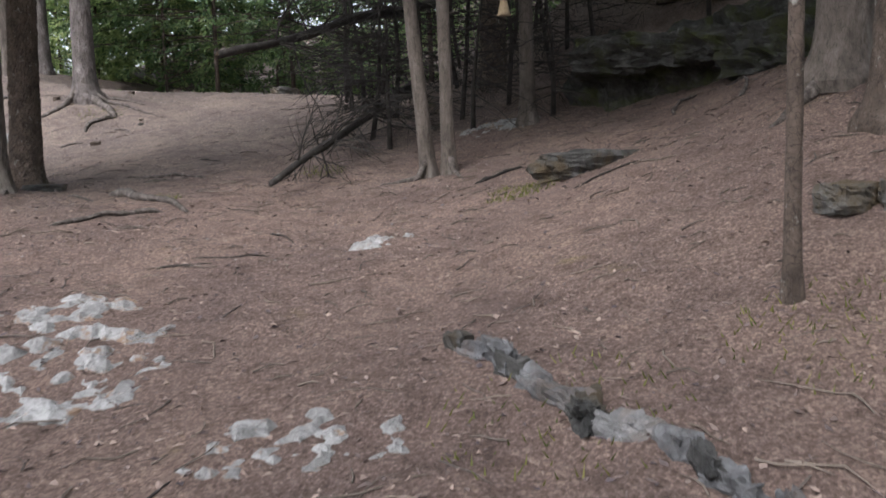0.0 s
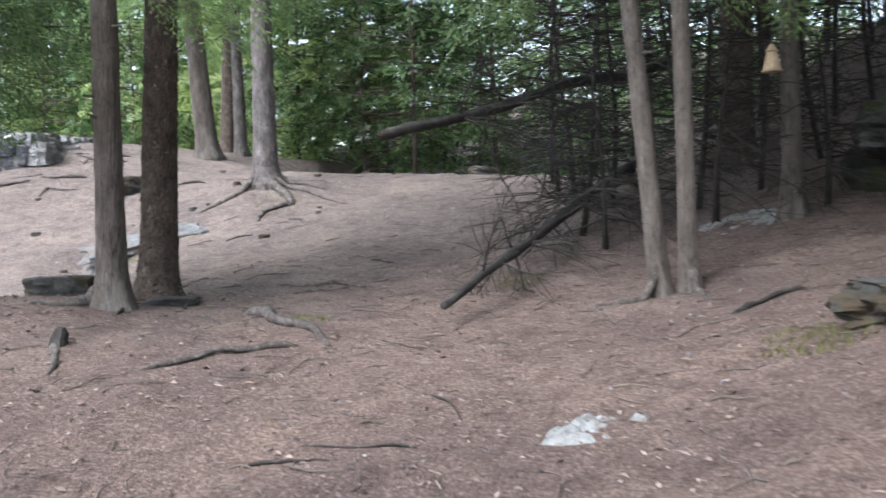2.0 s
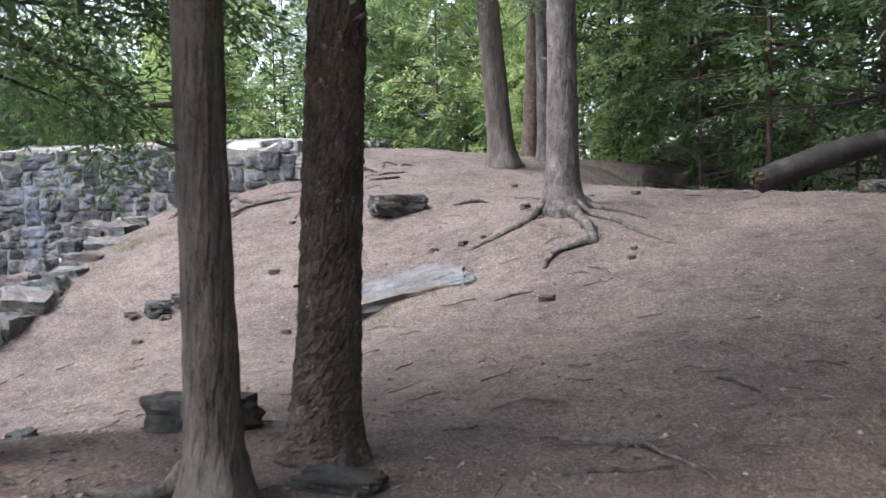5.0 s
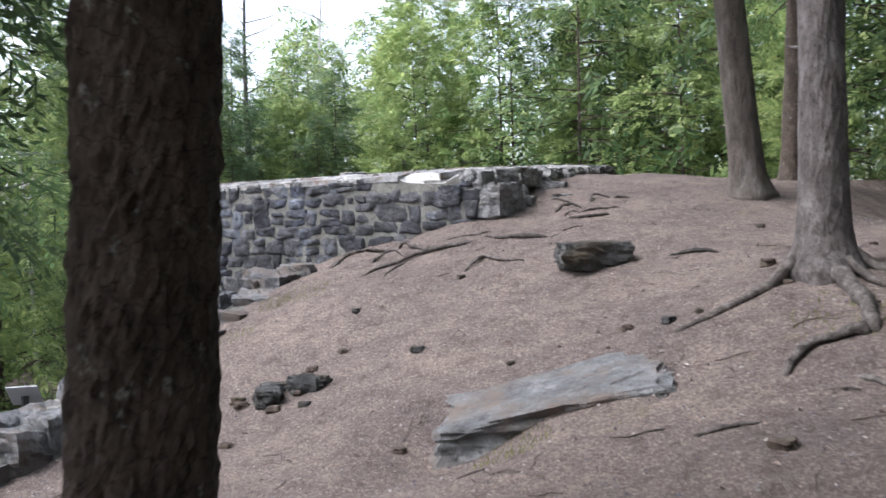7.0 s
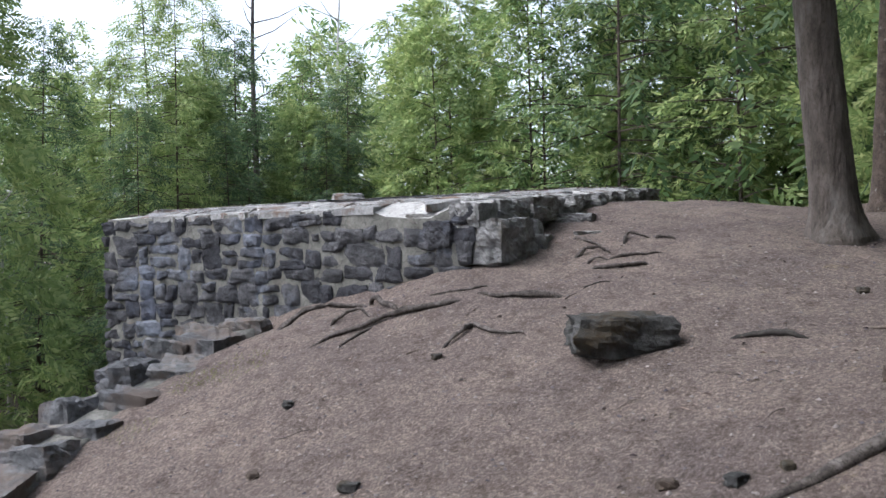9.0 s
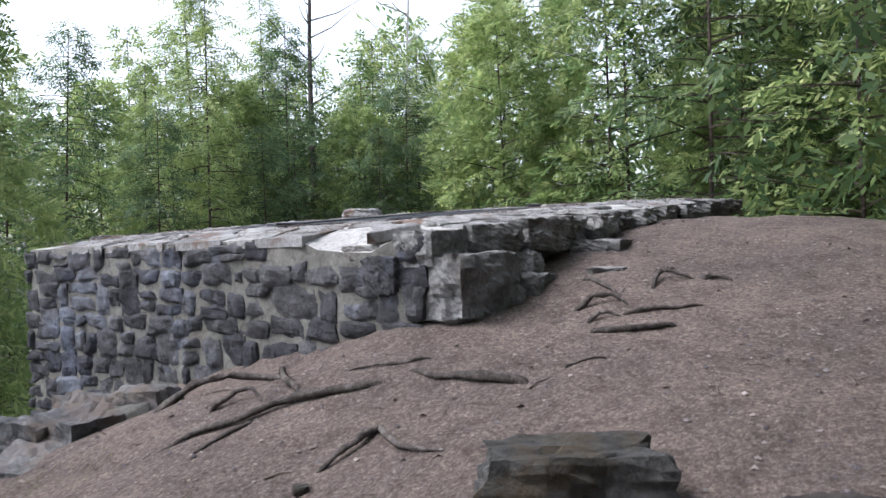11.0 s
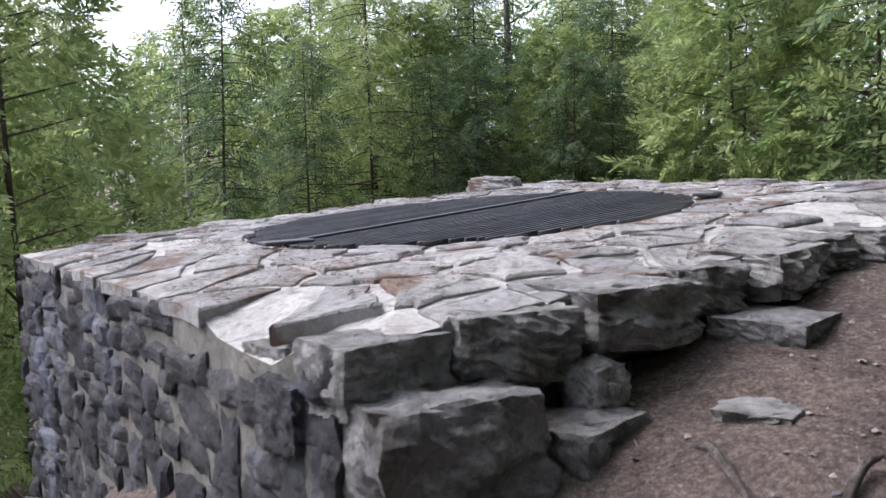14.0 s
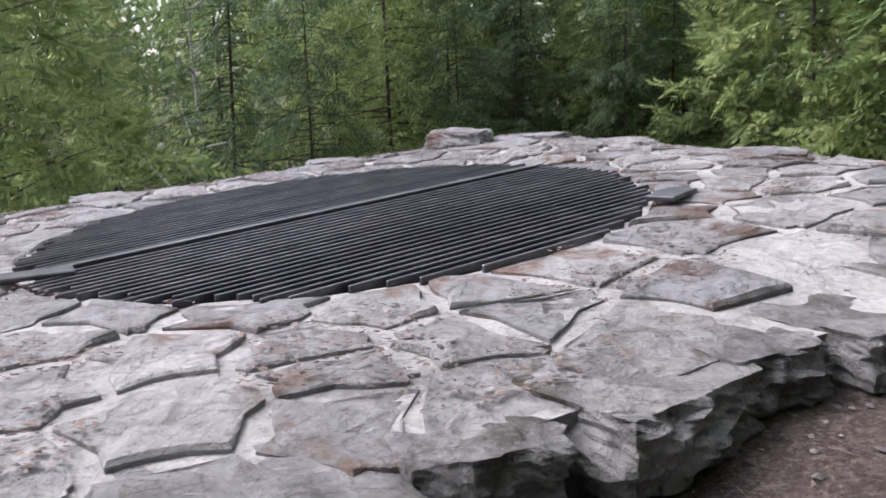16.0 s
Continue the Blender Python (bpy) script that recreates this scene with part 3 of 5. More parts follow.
def kiln_rim(rng):
    # the stacked stones of the corner towards the hill
    kiln_block(0.13, 0.23, 3.07, 0.33, 0.45, 0.235, 3, 2, mat=M_rim, square=0.9, rough=0.08)
    kiln_block(-0.05, 0.33, 2.75, 0.52, 0.6, 0.4, 7, -8, mat=M_rim, square=0.84, rough=0.13)
    kiln_block(0.4, 0.1, 2.9, 0.34, 0.24, 0.25, 9, 0, square=0.7, rough=0.14)
    kiln_block(0.62, 0.16, 3.08, 0.34, 0.22, 0.14, 11, 6, square=0.7, rough=0.14, mat=M_rim)
    kiln_block(-0.17, 0.8, 2.72, 0.36, 0.42, 0.28, 13, 14, mat=M_rim, square=0.82, rough=0.14)
    # thick slabs along the hill side, under the paving
    v = 0.5
    for k, (ln, th, outw) in enumerate(((0.46, 0.23, 0.06), (0.55, 0.22, 0.12), (0.36, 0.19, 0.03), (0.48, 0.2, 0.08), (0.34, 0.18, 0.0), (0.5, 0.18, 0.06), (0.42, 0.17, 0.01), (0.5, 0.16, 0.05), (0.4, 0.15, 0.02), (0.45, 0.15, 0.05))):
        kiln_block(0.27 - outw, v + ln / 2, ktop(0.3, v) - th - 0.004 + rng.uniform(-0.02, 0.006), 0.62, ln * 1.1, th * 1.04, 20 + k, rng.uniform(-14, 14), mat=M_edge, square=0.85, rough=0.13)
        v += ln
    # steps and packing stones under them
    kiln_block(-0.2, 1.8, 2.98, 0.42, 0.42, 0.24, 31, 14, "step_stone", M_rim, 0.9, 0.08)
    kiln_block(-0.1, 0.94, 2.96, 0.2, 0.2, 0.19, 33, 10, "packing_stone", M_rim, 0.5, 0.14)
    kiln_block(0.02, 1.25, 2.98, 0.14, 0.18, 0.12, 35, 0, "packing_stone")
    kiln_block(-0.02, 2.3, 3.05, 0.2, 0.3, 0.16, 36, 0, "packing_stone")
    kiln_block(-0.52, 1.3, 2.93, 0.3, 0.42, 0.1, 37, 20, "step_stone", M_rim, 0.7, 0.16)


rng = random.Random(5)
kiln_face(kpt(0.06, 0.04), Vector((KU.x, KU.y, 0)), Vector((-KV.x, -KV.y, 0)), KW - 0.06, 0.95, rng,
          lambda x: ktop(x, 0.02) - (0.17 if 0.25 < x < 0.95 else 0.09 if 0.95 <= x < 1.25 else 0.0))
kiln_rim(rng)
kiln_paving(random.Random(11))

# the raised stones of the far rim
for u, v, s, sd in ((4.5, 4.13, 0.5, 1), (4.75, 3.2, 0.4, 2), (4.3, 4.75, 0.4, 3), (3.4, 4.8, 0.5, 4), (4.75, 1.6, 0.5, 5), (4.6, 0.7, 0.4, 6), (2.2, 4.85, 0.6, 8)):
    kiln_block(u, v, ktop(u, v) - 0.08, s, s * 0.8, 0.12 + 0.16 * s * (sd == 1), 50 + sd, sd * 40, "rim_stone", M_slab, 0.6, 0.12)


def grate():
    g = thing("iron_grate", *kpt(BORE_U, BORE_V, ktop(BORE_U, BORE_V)), "round dark iron grate of parallel bars over the kiln mouth", "grate")
    g.matrix_basis = g.matrix_basis @ pose(0, 0, -0.03, 3.6, -0.5, 31)
    r, step = BORE_R + 0.04, 0.062
    rr = random.Random(3)
    k = -r + 0.03
    while k < r:
        half = math.sqrt(max(0.0, r * r - k * k))
        if half > 0.12:
            bm = bmesh.new()
            bmesh.ops.create_cube(bm, size=1)
            a, b = half + rr.uniform(-0.06, 0.05), half + rr.uniform(-0.06, 0.05)
            for v in bm.verts:
                v.co = Vector((k + v.co.x * 0.017 + v.co.z * 0.006, (a if v.co.y > 0 else -b), v.co.z * 0.055 + 0.02))
            bmesh.ops.bevel(bm, geom=bm.edges[:], offset=0.003, segments=1, affect="EDGES")
            part("bar", bm, M_iron, g)
        k += step
    for x in (-0.75, 0.72):
        bm = bmesh.new()
        bmesh.ops.create_cube(bm, size=1)
        half = math.sqrt(r * r - x * x) + 0.06
        for v in bm.verts:
            v.co = Vector((v.co.y * 2 * half, x + v.co.x * 0.08, v.co.z * 0.05 - 0.03))
        part("beam", bm, M_iron, g, "heavy cross beam under the bars")
    bm = bmesh.new()
    bmesh.ops.create_cube(bm, size=1)
    for v in bm.verts:
        v.co = Vector((v.co.x * 0.05 - 0.1, v.co.y * 2.7, v.co.z * 0.012 + 0.053))
    part("strap", bm, M_iron, g, "flat iron strap along the bars")
    # flat lugs that anchor the grate to the masonry
    for u, v, turn in ((2.36, 0.98, 20), (1.5, 3.5, 50)):
        bm = bmesh.new()
        bmesh.ops.create_cube(bm, size=1)
        bmesh.ops.scale(bm, vec=(0.13, 0.3, 0.02), verts=bm.verts)
        bmesh.ops.bevel(bm, geom=bm.edges[:], offset=0.004, segments=1, affect="EDGES")
        lug = part("lug", bm, M_iron, g, "flat iron lug at the rim")
        lug.matrix_basis = g.matrix_basis.inverted() @ (Matrix.Translation(kpt(u, v, ktop(u, v) + 0.03)) @ Matrix.Rotation(radians(turn), 4, "Z"))


grate()


# ---- kerb and loose stones ----
def stone(name, x, y, sx, sy, sz, turn, seed, label, category="stone", group="", mat=None, sink=0.25, square=0.7, rough=0.16, z=None, tilt=(0, 0), strata=0.06):
    bm = rock_bm(sx, sy, sz, seed, 3 if sx < 0.15 else 11 if sx > 0.6 else 8, square, rough, strata)
    ob = part(name, bm, mat or M_boulder, None, label)
    zz = height(x, y) - sz * sink if z is None else z
    ob.matrix_basis = pose(x, y, zz, tilt[0], tilt[1], turn)
    return tagged(ob, label, category, group)


rk = random.Random(8)
KERB = "kerb stones along the hill"


def kerb_top(y):
    return 2.02 + (y - 13.63) * 0.305


kx, ky, i = -12.2, 14.3, 0
mv, mf = [], []
while ky > 8.3:
    step = rk.uniform(0.34, 0.56)
    kz = kerb_top(ky) + rk.uniform(-0.03, 0.05)
    for row, (du, dv, w) in enumerate(((0.02, 0.0, 0.46), (-0.36, 0.22, 0.36))):
        stone("kerb_stone", kx + du * 0.86 + dv * 0.49 + rk.uniform(-0.04, 0.04), ky + du * 0.5 - dv * 0.86 + rk.uniform(-0.05, 0.05), step * rk.uniform(0.85, 1.08), w * rk.uniform(0.8, 1.15), 0.34, -60 + rk.uniform(-16, 16), 100 + 40 * row + i,
              "pale grey kerb stone set in mortar along the slope" if row == 0 else "grey kerb stone of the outer row", "kerb stone", KERB,
              M_slate, z=kz - 0.34 - 0.06 * row + rk.uniform(-0.05, 0.04), rough=0.17, square=0.76, tilt=(rk.uniform(-9, 9), rk.uniform(-6, 10)), strata=0.0)
    for q in range(4):
        dx, dz = ((0.24, -0.5), (0.18, -0.07), (-0.5, -0.1), (-0.58, -0.7))[q]
        mv.append((kx + dx * 0.86, ky + dx * 0.5, kz + dz))
    if i:
        mf += [((i - 1) * 4 + q, (i - 1) * 4 + q + 1, i * 4 + q + 1, i * 4 + q) for q in range(3)]
    ky -= step
    kx += step * (0.56 if ky > 10.5 else 0.35)
    i += 1
tagged(raw("kerb_bed", mv, mf, M_mortar_wall, smooth=True), "pale mortar bed between the kerb stones", "mortar", kind="structure")

stone("flat_slab", -6.5, 12.82, 1.4, 0.72, 0.26, 40, 201, "broad flat grey rock slab half buried in the slope", "rock slab", "", M_slate, square=0.84, rough=0.15, tilt=(9, -13), z=1.3)
stone("stone_block", -8.06, 15.0, 0.58, 0.36, 0.25, 60, 202, "squared dark limestone block lying on the slope", "stone block", "", M_boulder, sink=0.15, square=0.66, rough=0.25)
stone("boulder", -5.14, 9.24, 0.55, 0.32, 0.24, 20, 203, "flat dark mossy stone beside the tree trunks", "stone", sink=0.3)
stone("boulder", -3.9, 8.88, 0.36, 0.2, 0.1, 20, 205, "small flat grey stone at the trunk's foot", "stone", "", M_boulder, sink=0.4)
stone("boulder", 2.0, 4.5, 0.27, 0.22, 0.15, 20, 206, "rounded grey rock at the foot of the bank", "stone", "", M_boulder, sink=0.25)
stone("boulder", 2.2, 4.35, 0.2, 0.2, 0.16, 60, 207, "small grey rock at the foot of the bank", "stone", "", M_boulder, sink=0.3)
stone("rock_ledge", 1.24, 7.55, 1.0, 0.3, 0.22, 28, 208, "low mossy dark rock ledge rising from the litter", "rock ledge", "", M_boulder, sink=0.42, square=0.65, rough=0.2)


def bedrock(x, y, sx, sy, turn, seed, label, lift=0.03):
    """A low patch of rock that shows through the litter in uneven islands."""
    v, f = [], []
    N = 64
    m = pose(x, y, 0, 0, 0, turn)
    for j in range(N + 1):
        for i in range(N + 1):
            s, t = 2 * i / N - 1, 2 * j / N - 1
            p = m @ Vector((s * sx / 2, t * sy / 2, 0))
            q = Vector((p.x * 2.4, p.y * 2.4, seed))
            e = 1 - (s * s + t * t) ** 0.5
            hgt = noise.noise(q) * 0.055 + noise.noise(q * 2.9) * 0.06 + noise.noise(q * 6.9) * 0.04 + noise.noise(q * 14.0) * 0.015 - 0.012
            p.z = height(p.x, p.y) + min(lift + hgt, 0.05 + hgt * 0.3) - 0.09 * (1 - smooth(0.0, 0.5, e)) - 0.02
            v.append(p)
    for j in range(N):
        for i in range(N):
            f.append((j * (N + 1) + i, j * (N + 1) + i + 1, (j + 1) * (N + 1) + i + 1, (j + 1) * (N + 1) + i))
    tagged(raw("bedrock", v, f, M_bedrock), label, "bedrock")


rc = random.Random(61)
for k in range(34):
    if k < 14:
        x, y = -9.0 + rc.gauss(0, 0.2), 12.25 + rc.gauss(0, 0.25)
    else:
        x, y = rc.uniform(-10.0, -4.2), rc.uniform(11.6, 17.0)
    w = rc.uniform(0.04, 0.1)
    stone("clod", x, y, w * 1.3, w, w * 0.7, rc.uniform(0, 180), 320 + k, "dark clod of soil and stone on the washed slope", "clod", "clods on the washed slope", M_soil if k % 2 else M_boulder, sink=0.3, square=0.5, rough=0.3)


bedrock(-1.95, 4.3, 2.0, 2.6, 20, 1.0, "pale limestone bedrock showing through brown litter")
bedrock(-0.55, 3.2, 1.5, 0.8, 10, 2.0, "pale broken limestone poking out of brown litter")
bedrock(-0.45, 6.4, 0.75, 0.45, 30, 3.0, "small pale rock patch in the litter", 0.025)
bedrock(0.7, 11.1, 1.5, 1.1, 20, 4.0, "pale rock patch between the trunks", 0.03)
rl = random.Random(41)
for k in range(13):
    q = k / 12
    x, y = 0.05 + 0.95 * q + rl.uniform(-0.05, 0.05), 4.02 - 1.75 * q + rl.uniform(-0.05, 0.05)
    w = rl.uniform(0.12, 0.26)
    stone("ledge_stone", x, y, w, w * rl.uniform(0.35, 0.55), 0.12, -60 + rl.uniform(-30, 30), 220 + k, "broken grey limestone edge with moss", "stone", "stones of the broken ledge", M_boulder if k % 3 == 0 else M_slate, sink=0.58, square=0.45, rough=0.5)

# the outcrop on the bank
OUT = "rocks of the outcrop"
for k, (x, y, z, sx, sy, sz, t) in enumerate(((2.0, 10.9, 2.13, 0.85, 1.0, 0.4, -20), (2.55, 10.55, 2.17, 0.8, 1.0, 0.36, -35), (3.05, 10.15, 2.17, 0.75, 0.95, 0.38, -30), (3.6, 9.65, 1.98, 0.95, 1.0, 0.55, -42), (4.35, 8.9, 1.95, 1.1, 1.0, 0.55, -40),
                                              (2.9, 11.5, 2.2, 1.4, 1.2, 0.38, 10), (4.0, 10.6, 2.2, 1.5, 1.2, 0.45, -30))):
    stone("outcrop", x, y, sx, sy, sz, t, 240 + k, "overhanging dark mossy limestone ledge on the bank", "rock outcrop", OUT, M_moss_rock, z=z, square=0.74, rough=0.26, strata=0.09, tilt=(-4, 3))
for k, (x, y, sx, sy, sz, t) in enumerate(((2.3, 11.35, 1.0, 0.9, 1.0, 20), (2.95, 10.95, 1.1, 0.9, 1.0, -30), (3.6, 10.3, 1.1, 0.9, 0.9, -40), (4.3, 9.3, 1.2, 0.9, 0.8, -40), (4.3, 8.1, 0.9, 0.9, 0.55, 10))):
    stone("outcrop", x, y, sx, sy, sz, t, 260 + k, "shaded rock under the overhanging ledge", "rock outcrop", OUT, M_moss_rock, sink=0.45, square=0.5, rough=0.32, strata=0.09)
for k, (x, y, w) in enumerate(((-3.3, 18.0, 0.5), (-2.9, 17.2, 0.45), (-3.0, 18.6, 0.6), (-9.0, 12.1, 0.28), (-8.85, 12.4, 0.3), (-9.15, 12.25, 0.2), (-6.9, 9.3, 0.2), (-5.95, 8.25, 0.25), (-8.3, 13.1, 0.11), (-6.4, 13.9, 0.1), (-6.25, 14.05, 0.07))):
    stone("small_rock", x, y, w, w * 0.7, w * 0.5, k * 50, 270 + k, "small weathered grey rock lying on the soil", "rock", "loose rocks on the slope", M_boulder, sink=0.3, square=0.6, rough=0.2)


# ---- trees ----
def leaflet(v, f, base, d, ln, wd, rr):
    w = Vector((-d.y, d.x, rr.uniform(-0.4, 0.4))) * wd
    n0 = len(v)
    v += [base, base + d * ln * 0.45 + w, base + d * ln, base + d * ln * 0.45 - w]
    f.append((n0, n0 + 1, n0 + 2, n0 + 3))


def frond(kind, rr):
    """A flat spray: leaflets along a bent stem, in its own x (length) and y (width)."""
    v, f = [], []
    if kind == "fine":
        for i in range(9):
            t = i / 8
            side = 0 if i == 8 else (1 if i % 2 else -1)
            base = Vector((t * 0.85, 0, -0.18 * t * t))
            d = Vector((math.cos(0.8 * side), math.sin(0.8 * side), -0.15 + rr.uniform(-0.1, 0.1)))
            ln = 0.5 * (1.0 - 0.55 * t) * (0.6 + 0.8 * min(1, t * 3 + 0.3))
            for k in range(5):
                q = 0.15 + 0.85 * k / 4
                s2 = 0 if k == 4 else (1 if k % 2 else -1)
                a = 0.8 * side + 0.6 * s2
                d2 = Vector((math.cos(a), math.sin(a), d.z + rr.uniform(-0.1, 0.1)))
                leaflet(v, f, base + d * ln * q, d2, 0.15 * (1.15 - 0.5 * q), 0.022, rr)
            n0 = len(v)
            w = Vector((-d.y, d.x, 0)) * 0.012
            v += [base + w, base - w, base + d * ln]
            f.append((n0, n0 + 1, n0 + 2))
        return v, f
    n = 13 if kind == "fan" else 9 if kind in ("cedar", "spruce") else 6
    for i in range(n):
        t = i / (n - 1)
        side = 0 if i == n - 1 else (1 if i % 2 else -1)
        ln, wd, ang = {"fan": (0.36, 0.05, 0.8), "cedar": (0.5, 0.054, 0.75), "spruce": (0.46, 0.044, 0.95), "coarse": (0.5, 0.075, 0.75)}[kind]
        base = Vector((t * 0.8, 0, -0.22 * t * t))
        d = Vector((math.cos(ang * side), math.sin(ang * side), -0.18 + rr.uniform(-0.25, 0.15)))
        leaflet(v, f, base, d, ln * (1.1 - 0.45 * t), wd, rr)
    return v, f


FRONDS = {k: [frond(k, random.Random(i)) for i in range(6)] for k in ("cedar", "spruce", "coarse", "fine", "fan")}


def spray(heap, kind, at, heading, droop, roll, size, rr):
    v, f = rr.choice(FRONDS[kind])
    m = Matrix.Translation(at) @ Matrix.Rotation(heading, 4, "Z") @ Matrix.Rotation(droop, 4, "Y") @ Matrix.Rotation(roll, 4, "X") @ Matrix.Scale(size, 4)
    heap.add(([m @ p for p in v], f))


def crown(kind, low, top, spread, branches, sprays, rr, size, bare=0.0, fill=1.0, lean=(0, 0), leafkind=""):
    """Foliage heap and limb heap of a conifer, its stem on the z axis."""
    leaves, limbs = Heap(), Heap()
    for b in range(branches):
        t = (b + rr.random()) / branches
        z = low + (top - low) * t
        prof = (1 - t) ** 0.65 * 0.9 + 0.1
        if kind == "cedar":
            prof *= 0.75 + 0.25 * math.sin(min(1, t * 4) * math.pi / 2)
        ln = spread * prof * rr.uniform(0.65, 1.15)
        w = rr.uniform(0, 2 * math.pi)
        sag = rr.uniform(0.05, 0.3) if kind == "cedar" else rr.uniform(0.1, 0.35)
        rise = rr.uniform(-0.05, 0.35) if kind == "cedar" else rr.uniform(-0.1, 0.15)
        o = Vector((lean[0] * z, lean[1] * z, 0))
        pts = []
        for k in range(5):
            s = k / 4
            pts.append(o + Vector((math.cos(w) * ln * s, math.sin(w) * ln * s, z + ln * (rise * s - sag * s * s))))
        limbs.add(tube(pts, [0.005 + 0.009 * ln * (1 - k / 4) for k in range(5)], 3))
        count = max(2, int(sprays * (0.35 + 0.65 * ln / spread) * fill))
        for k in range(count):
            s = bare + (1 - bare) * (0.05 + 0.95 * rr.random() ** 0.65)
            i = min(3, int(s * 4))
            p = pts[i].lerp(pts[i + 1], s * 4 - i)
            p = p + Vector((rr.uniform(-1, 1), rr.uniform(-1, 1), rr.uniform(-1.2, 0.6))) * 0.16 * (0.4 + ln * 0.4)
            spray(leaves, leafkind or kind, p, w + rr.uniform(-1.1, 1.1), rr.uniform(-0.3, 0.8), rr.uniform(-0.9, 0.9), size * rr.uniform(0.7, 1.25), rr)
    return leaves, limbs


def trunk(pts, radii, sides, seed, ridge, material, flare=0.0, flare_h=0.35, rings=60):
    """A stem through pts (height order) with an uneven root flare."""
    P, R = [], []
    n = len(pts) - 1
    for i in range(rings + 1):
        s = (i / rings) ** 1.4 * n
        k = min(n - 1, int(s))
        p = Vector(pts[k]).lerp(Vector(pts[k + 1]), s - k)
        r = radii[k] + (radii[k + 1] - radii[k]) * (s - k)
        h = p.z - pts[0][2]
        r += flare * math.exp(-max(0.0, h - 0.1) / flare_h * 2.2)
        P.append(p)
        R.append(r)
    v, f = tube(P, R, sides, 0.06, seed, ridge)
    out = []
    for i, q in enumerate(v):
        c = P[min(i // sides, rings)]
        h = c.z - pts[0][2]
        d = q - c
        w = math.atan2(d.y, d.x)
        lobe = 1 + 0.2 * math.exp(-max(0, h) / (flare_h * 0.6)) * (flare > 0) * (0.5 * math.sin(3 * w + seed) + 0.4 * math.sin(5 * w + 2 * seed))
        out.append(c + Vector((d.x * lobe, d.y * lobe, d.z)))
    return out, f


def root(x0, y0, ang, length, r0, seed, lift=0.5, wiggle=0.4, start_up=0.0, n=16):
    """A tapered root that snakes along the ground from a point."""
    pts, rad = [], []
    x, y, a = x0, y0, radians(ang)
    for i in range(n + 1):
        s = i / n
        hump = noise.noise(Vector((s * 3.2, seed, 0.4)))
        r = r0 * (1 - 0.75 * s) * (1 + 0.15 * noise.noise(Vector((s * 9, seed, 2))))
        z = height(x, y) + r * (lift + 0.7 * hump) + start_up * (1 - smooth(0, 0.25, s)) - (r * 2.0 if i == n else 0)
        pts.append((x, y, z))
        rad.append(max(0.006, r))
        a += wiggle * noise.noise(Vector((s * 4.0, seed * 1.7, 9.0)))
        x += math.cos(a) * length / n
        y += math.sin(a) * length / n
    return tube(pts, rad, 8, 0.25, seed)


def near_tree(x, y, z, lean, r, tall, bark, label, seed, roots=(), crown_low=3.0, crown_kw=None, ridge=0.0, sides=28, flare=0.12, group="", bend=0.0, leaf=None, boughs=None):
    t = thing("conifer_tree", x, y, z - 0.1, label, "tree", group)
    pts = [(lean[0] * h + bend * math.sin(h * 0.8 + seed), lean[1] * h + bend * math.cos(h * 0.7 + seed) - bend * math.cos(seed), h) for h in (0, 0.8, 1.8, 3.2, 5.5, tall)]
    rad = [r * k for k in (1.05, 1.0, 0.93, 0.85, 0.7, 0.3)]
    v, f = trunk(pts, rad, sides, seed, ridge, bark, flare, rings=190 if ridge > 0.018 else 60)
    raw("trunk", v, f, bark, t, smooth=ridge == 0)
    for k, (ang, ln, rr0, wig) in enumerate(roots):
        vf = root(x + math.cos(radians(ang)) * r * 0.9, y + math.sin(radians(ang)) * r * 0.9, ang, ln, rr0 * 0.75, seed * 3 + k * 5.1, 0.45, wig, 0.12)
        raw("root", [(p[0] - x, p[1] - y, p[2] - z + 0.1) for p in vf[0]], vf[1], M_root, t, "weathered grey root running over the ground" if k == 0 else "", True)
    if crown_kw:
        rr = random.Random(seed * 7 + 1)
        leaves, limbs = crown(low=crown_low, top=tall, rr=rr, lean=lean, **crown_kw)
        leaves.make("crown", leaf or M_cedar, t)
        tagged(limbs.make("branchwork", bark, t), kind="stuff")
    if boughs:
        low, spread, count = boughs
        leaves, limbs = crown("cedar", low, low + 1.5, spread, count, 11, random.Random(seed * 13 + 4), 0.42, 0.25, 1.0, lean, "fine")
        leaves.make("low_bough", leaf or M_cedar, t, "drooping green cedar bough")
        tagged(limbs.make("branchwork", bark, t), kind="stuff")
    # dead branch stubs on the stem
    rr = random.Random(seed * 11 + 2)
    for k in range(6):
        h = rr.uniform(0.8, crown_low + 0.6)
        w = rr.uniform(0, 6.28)
        c = Vector((lean[0] * h, lean[1] * h, h))
        d = Vector((math.cos(w), math.sin(w), rr.uniform(-0.1, 0.4)))
        ln = r + rr.uniform(0.02, 0.1)
        vf = tube([c + d * r * 0.6, c + d * ln], [0.016, 0.008], 6)
        raw("branch_stub", vf[0], vf[1], bark, t)
    return t


# crowns mostly above view, spread and thickened to shade the bank
CANOPY = dict(kind="cedar", spread=3.4, branches=130, sprays=19, size=0.6)
CR = dict(kind="cedar", spread=2.0, branches=64, sprays=9, size=0.5)
FINE = dict(kind="cedar", spread=2.2, branches=66, sprays=9, size=0.42)


def at(x, y):
    return x, y, height(x, y)


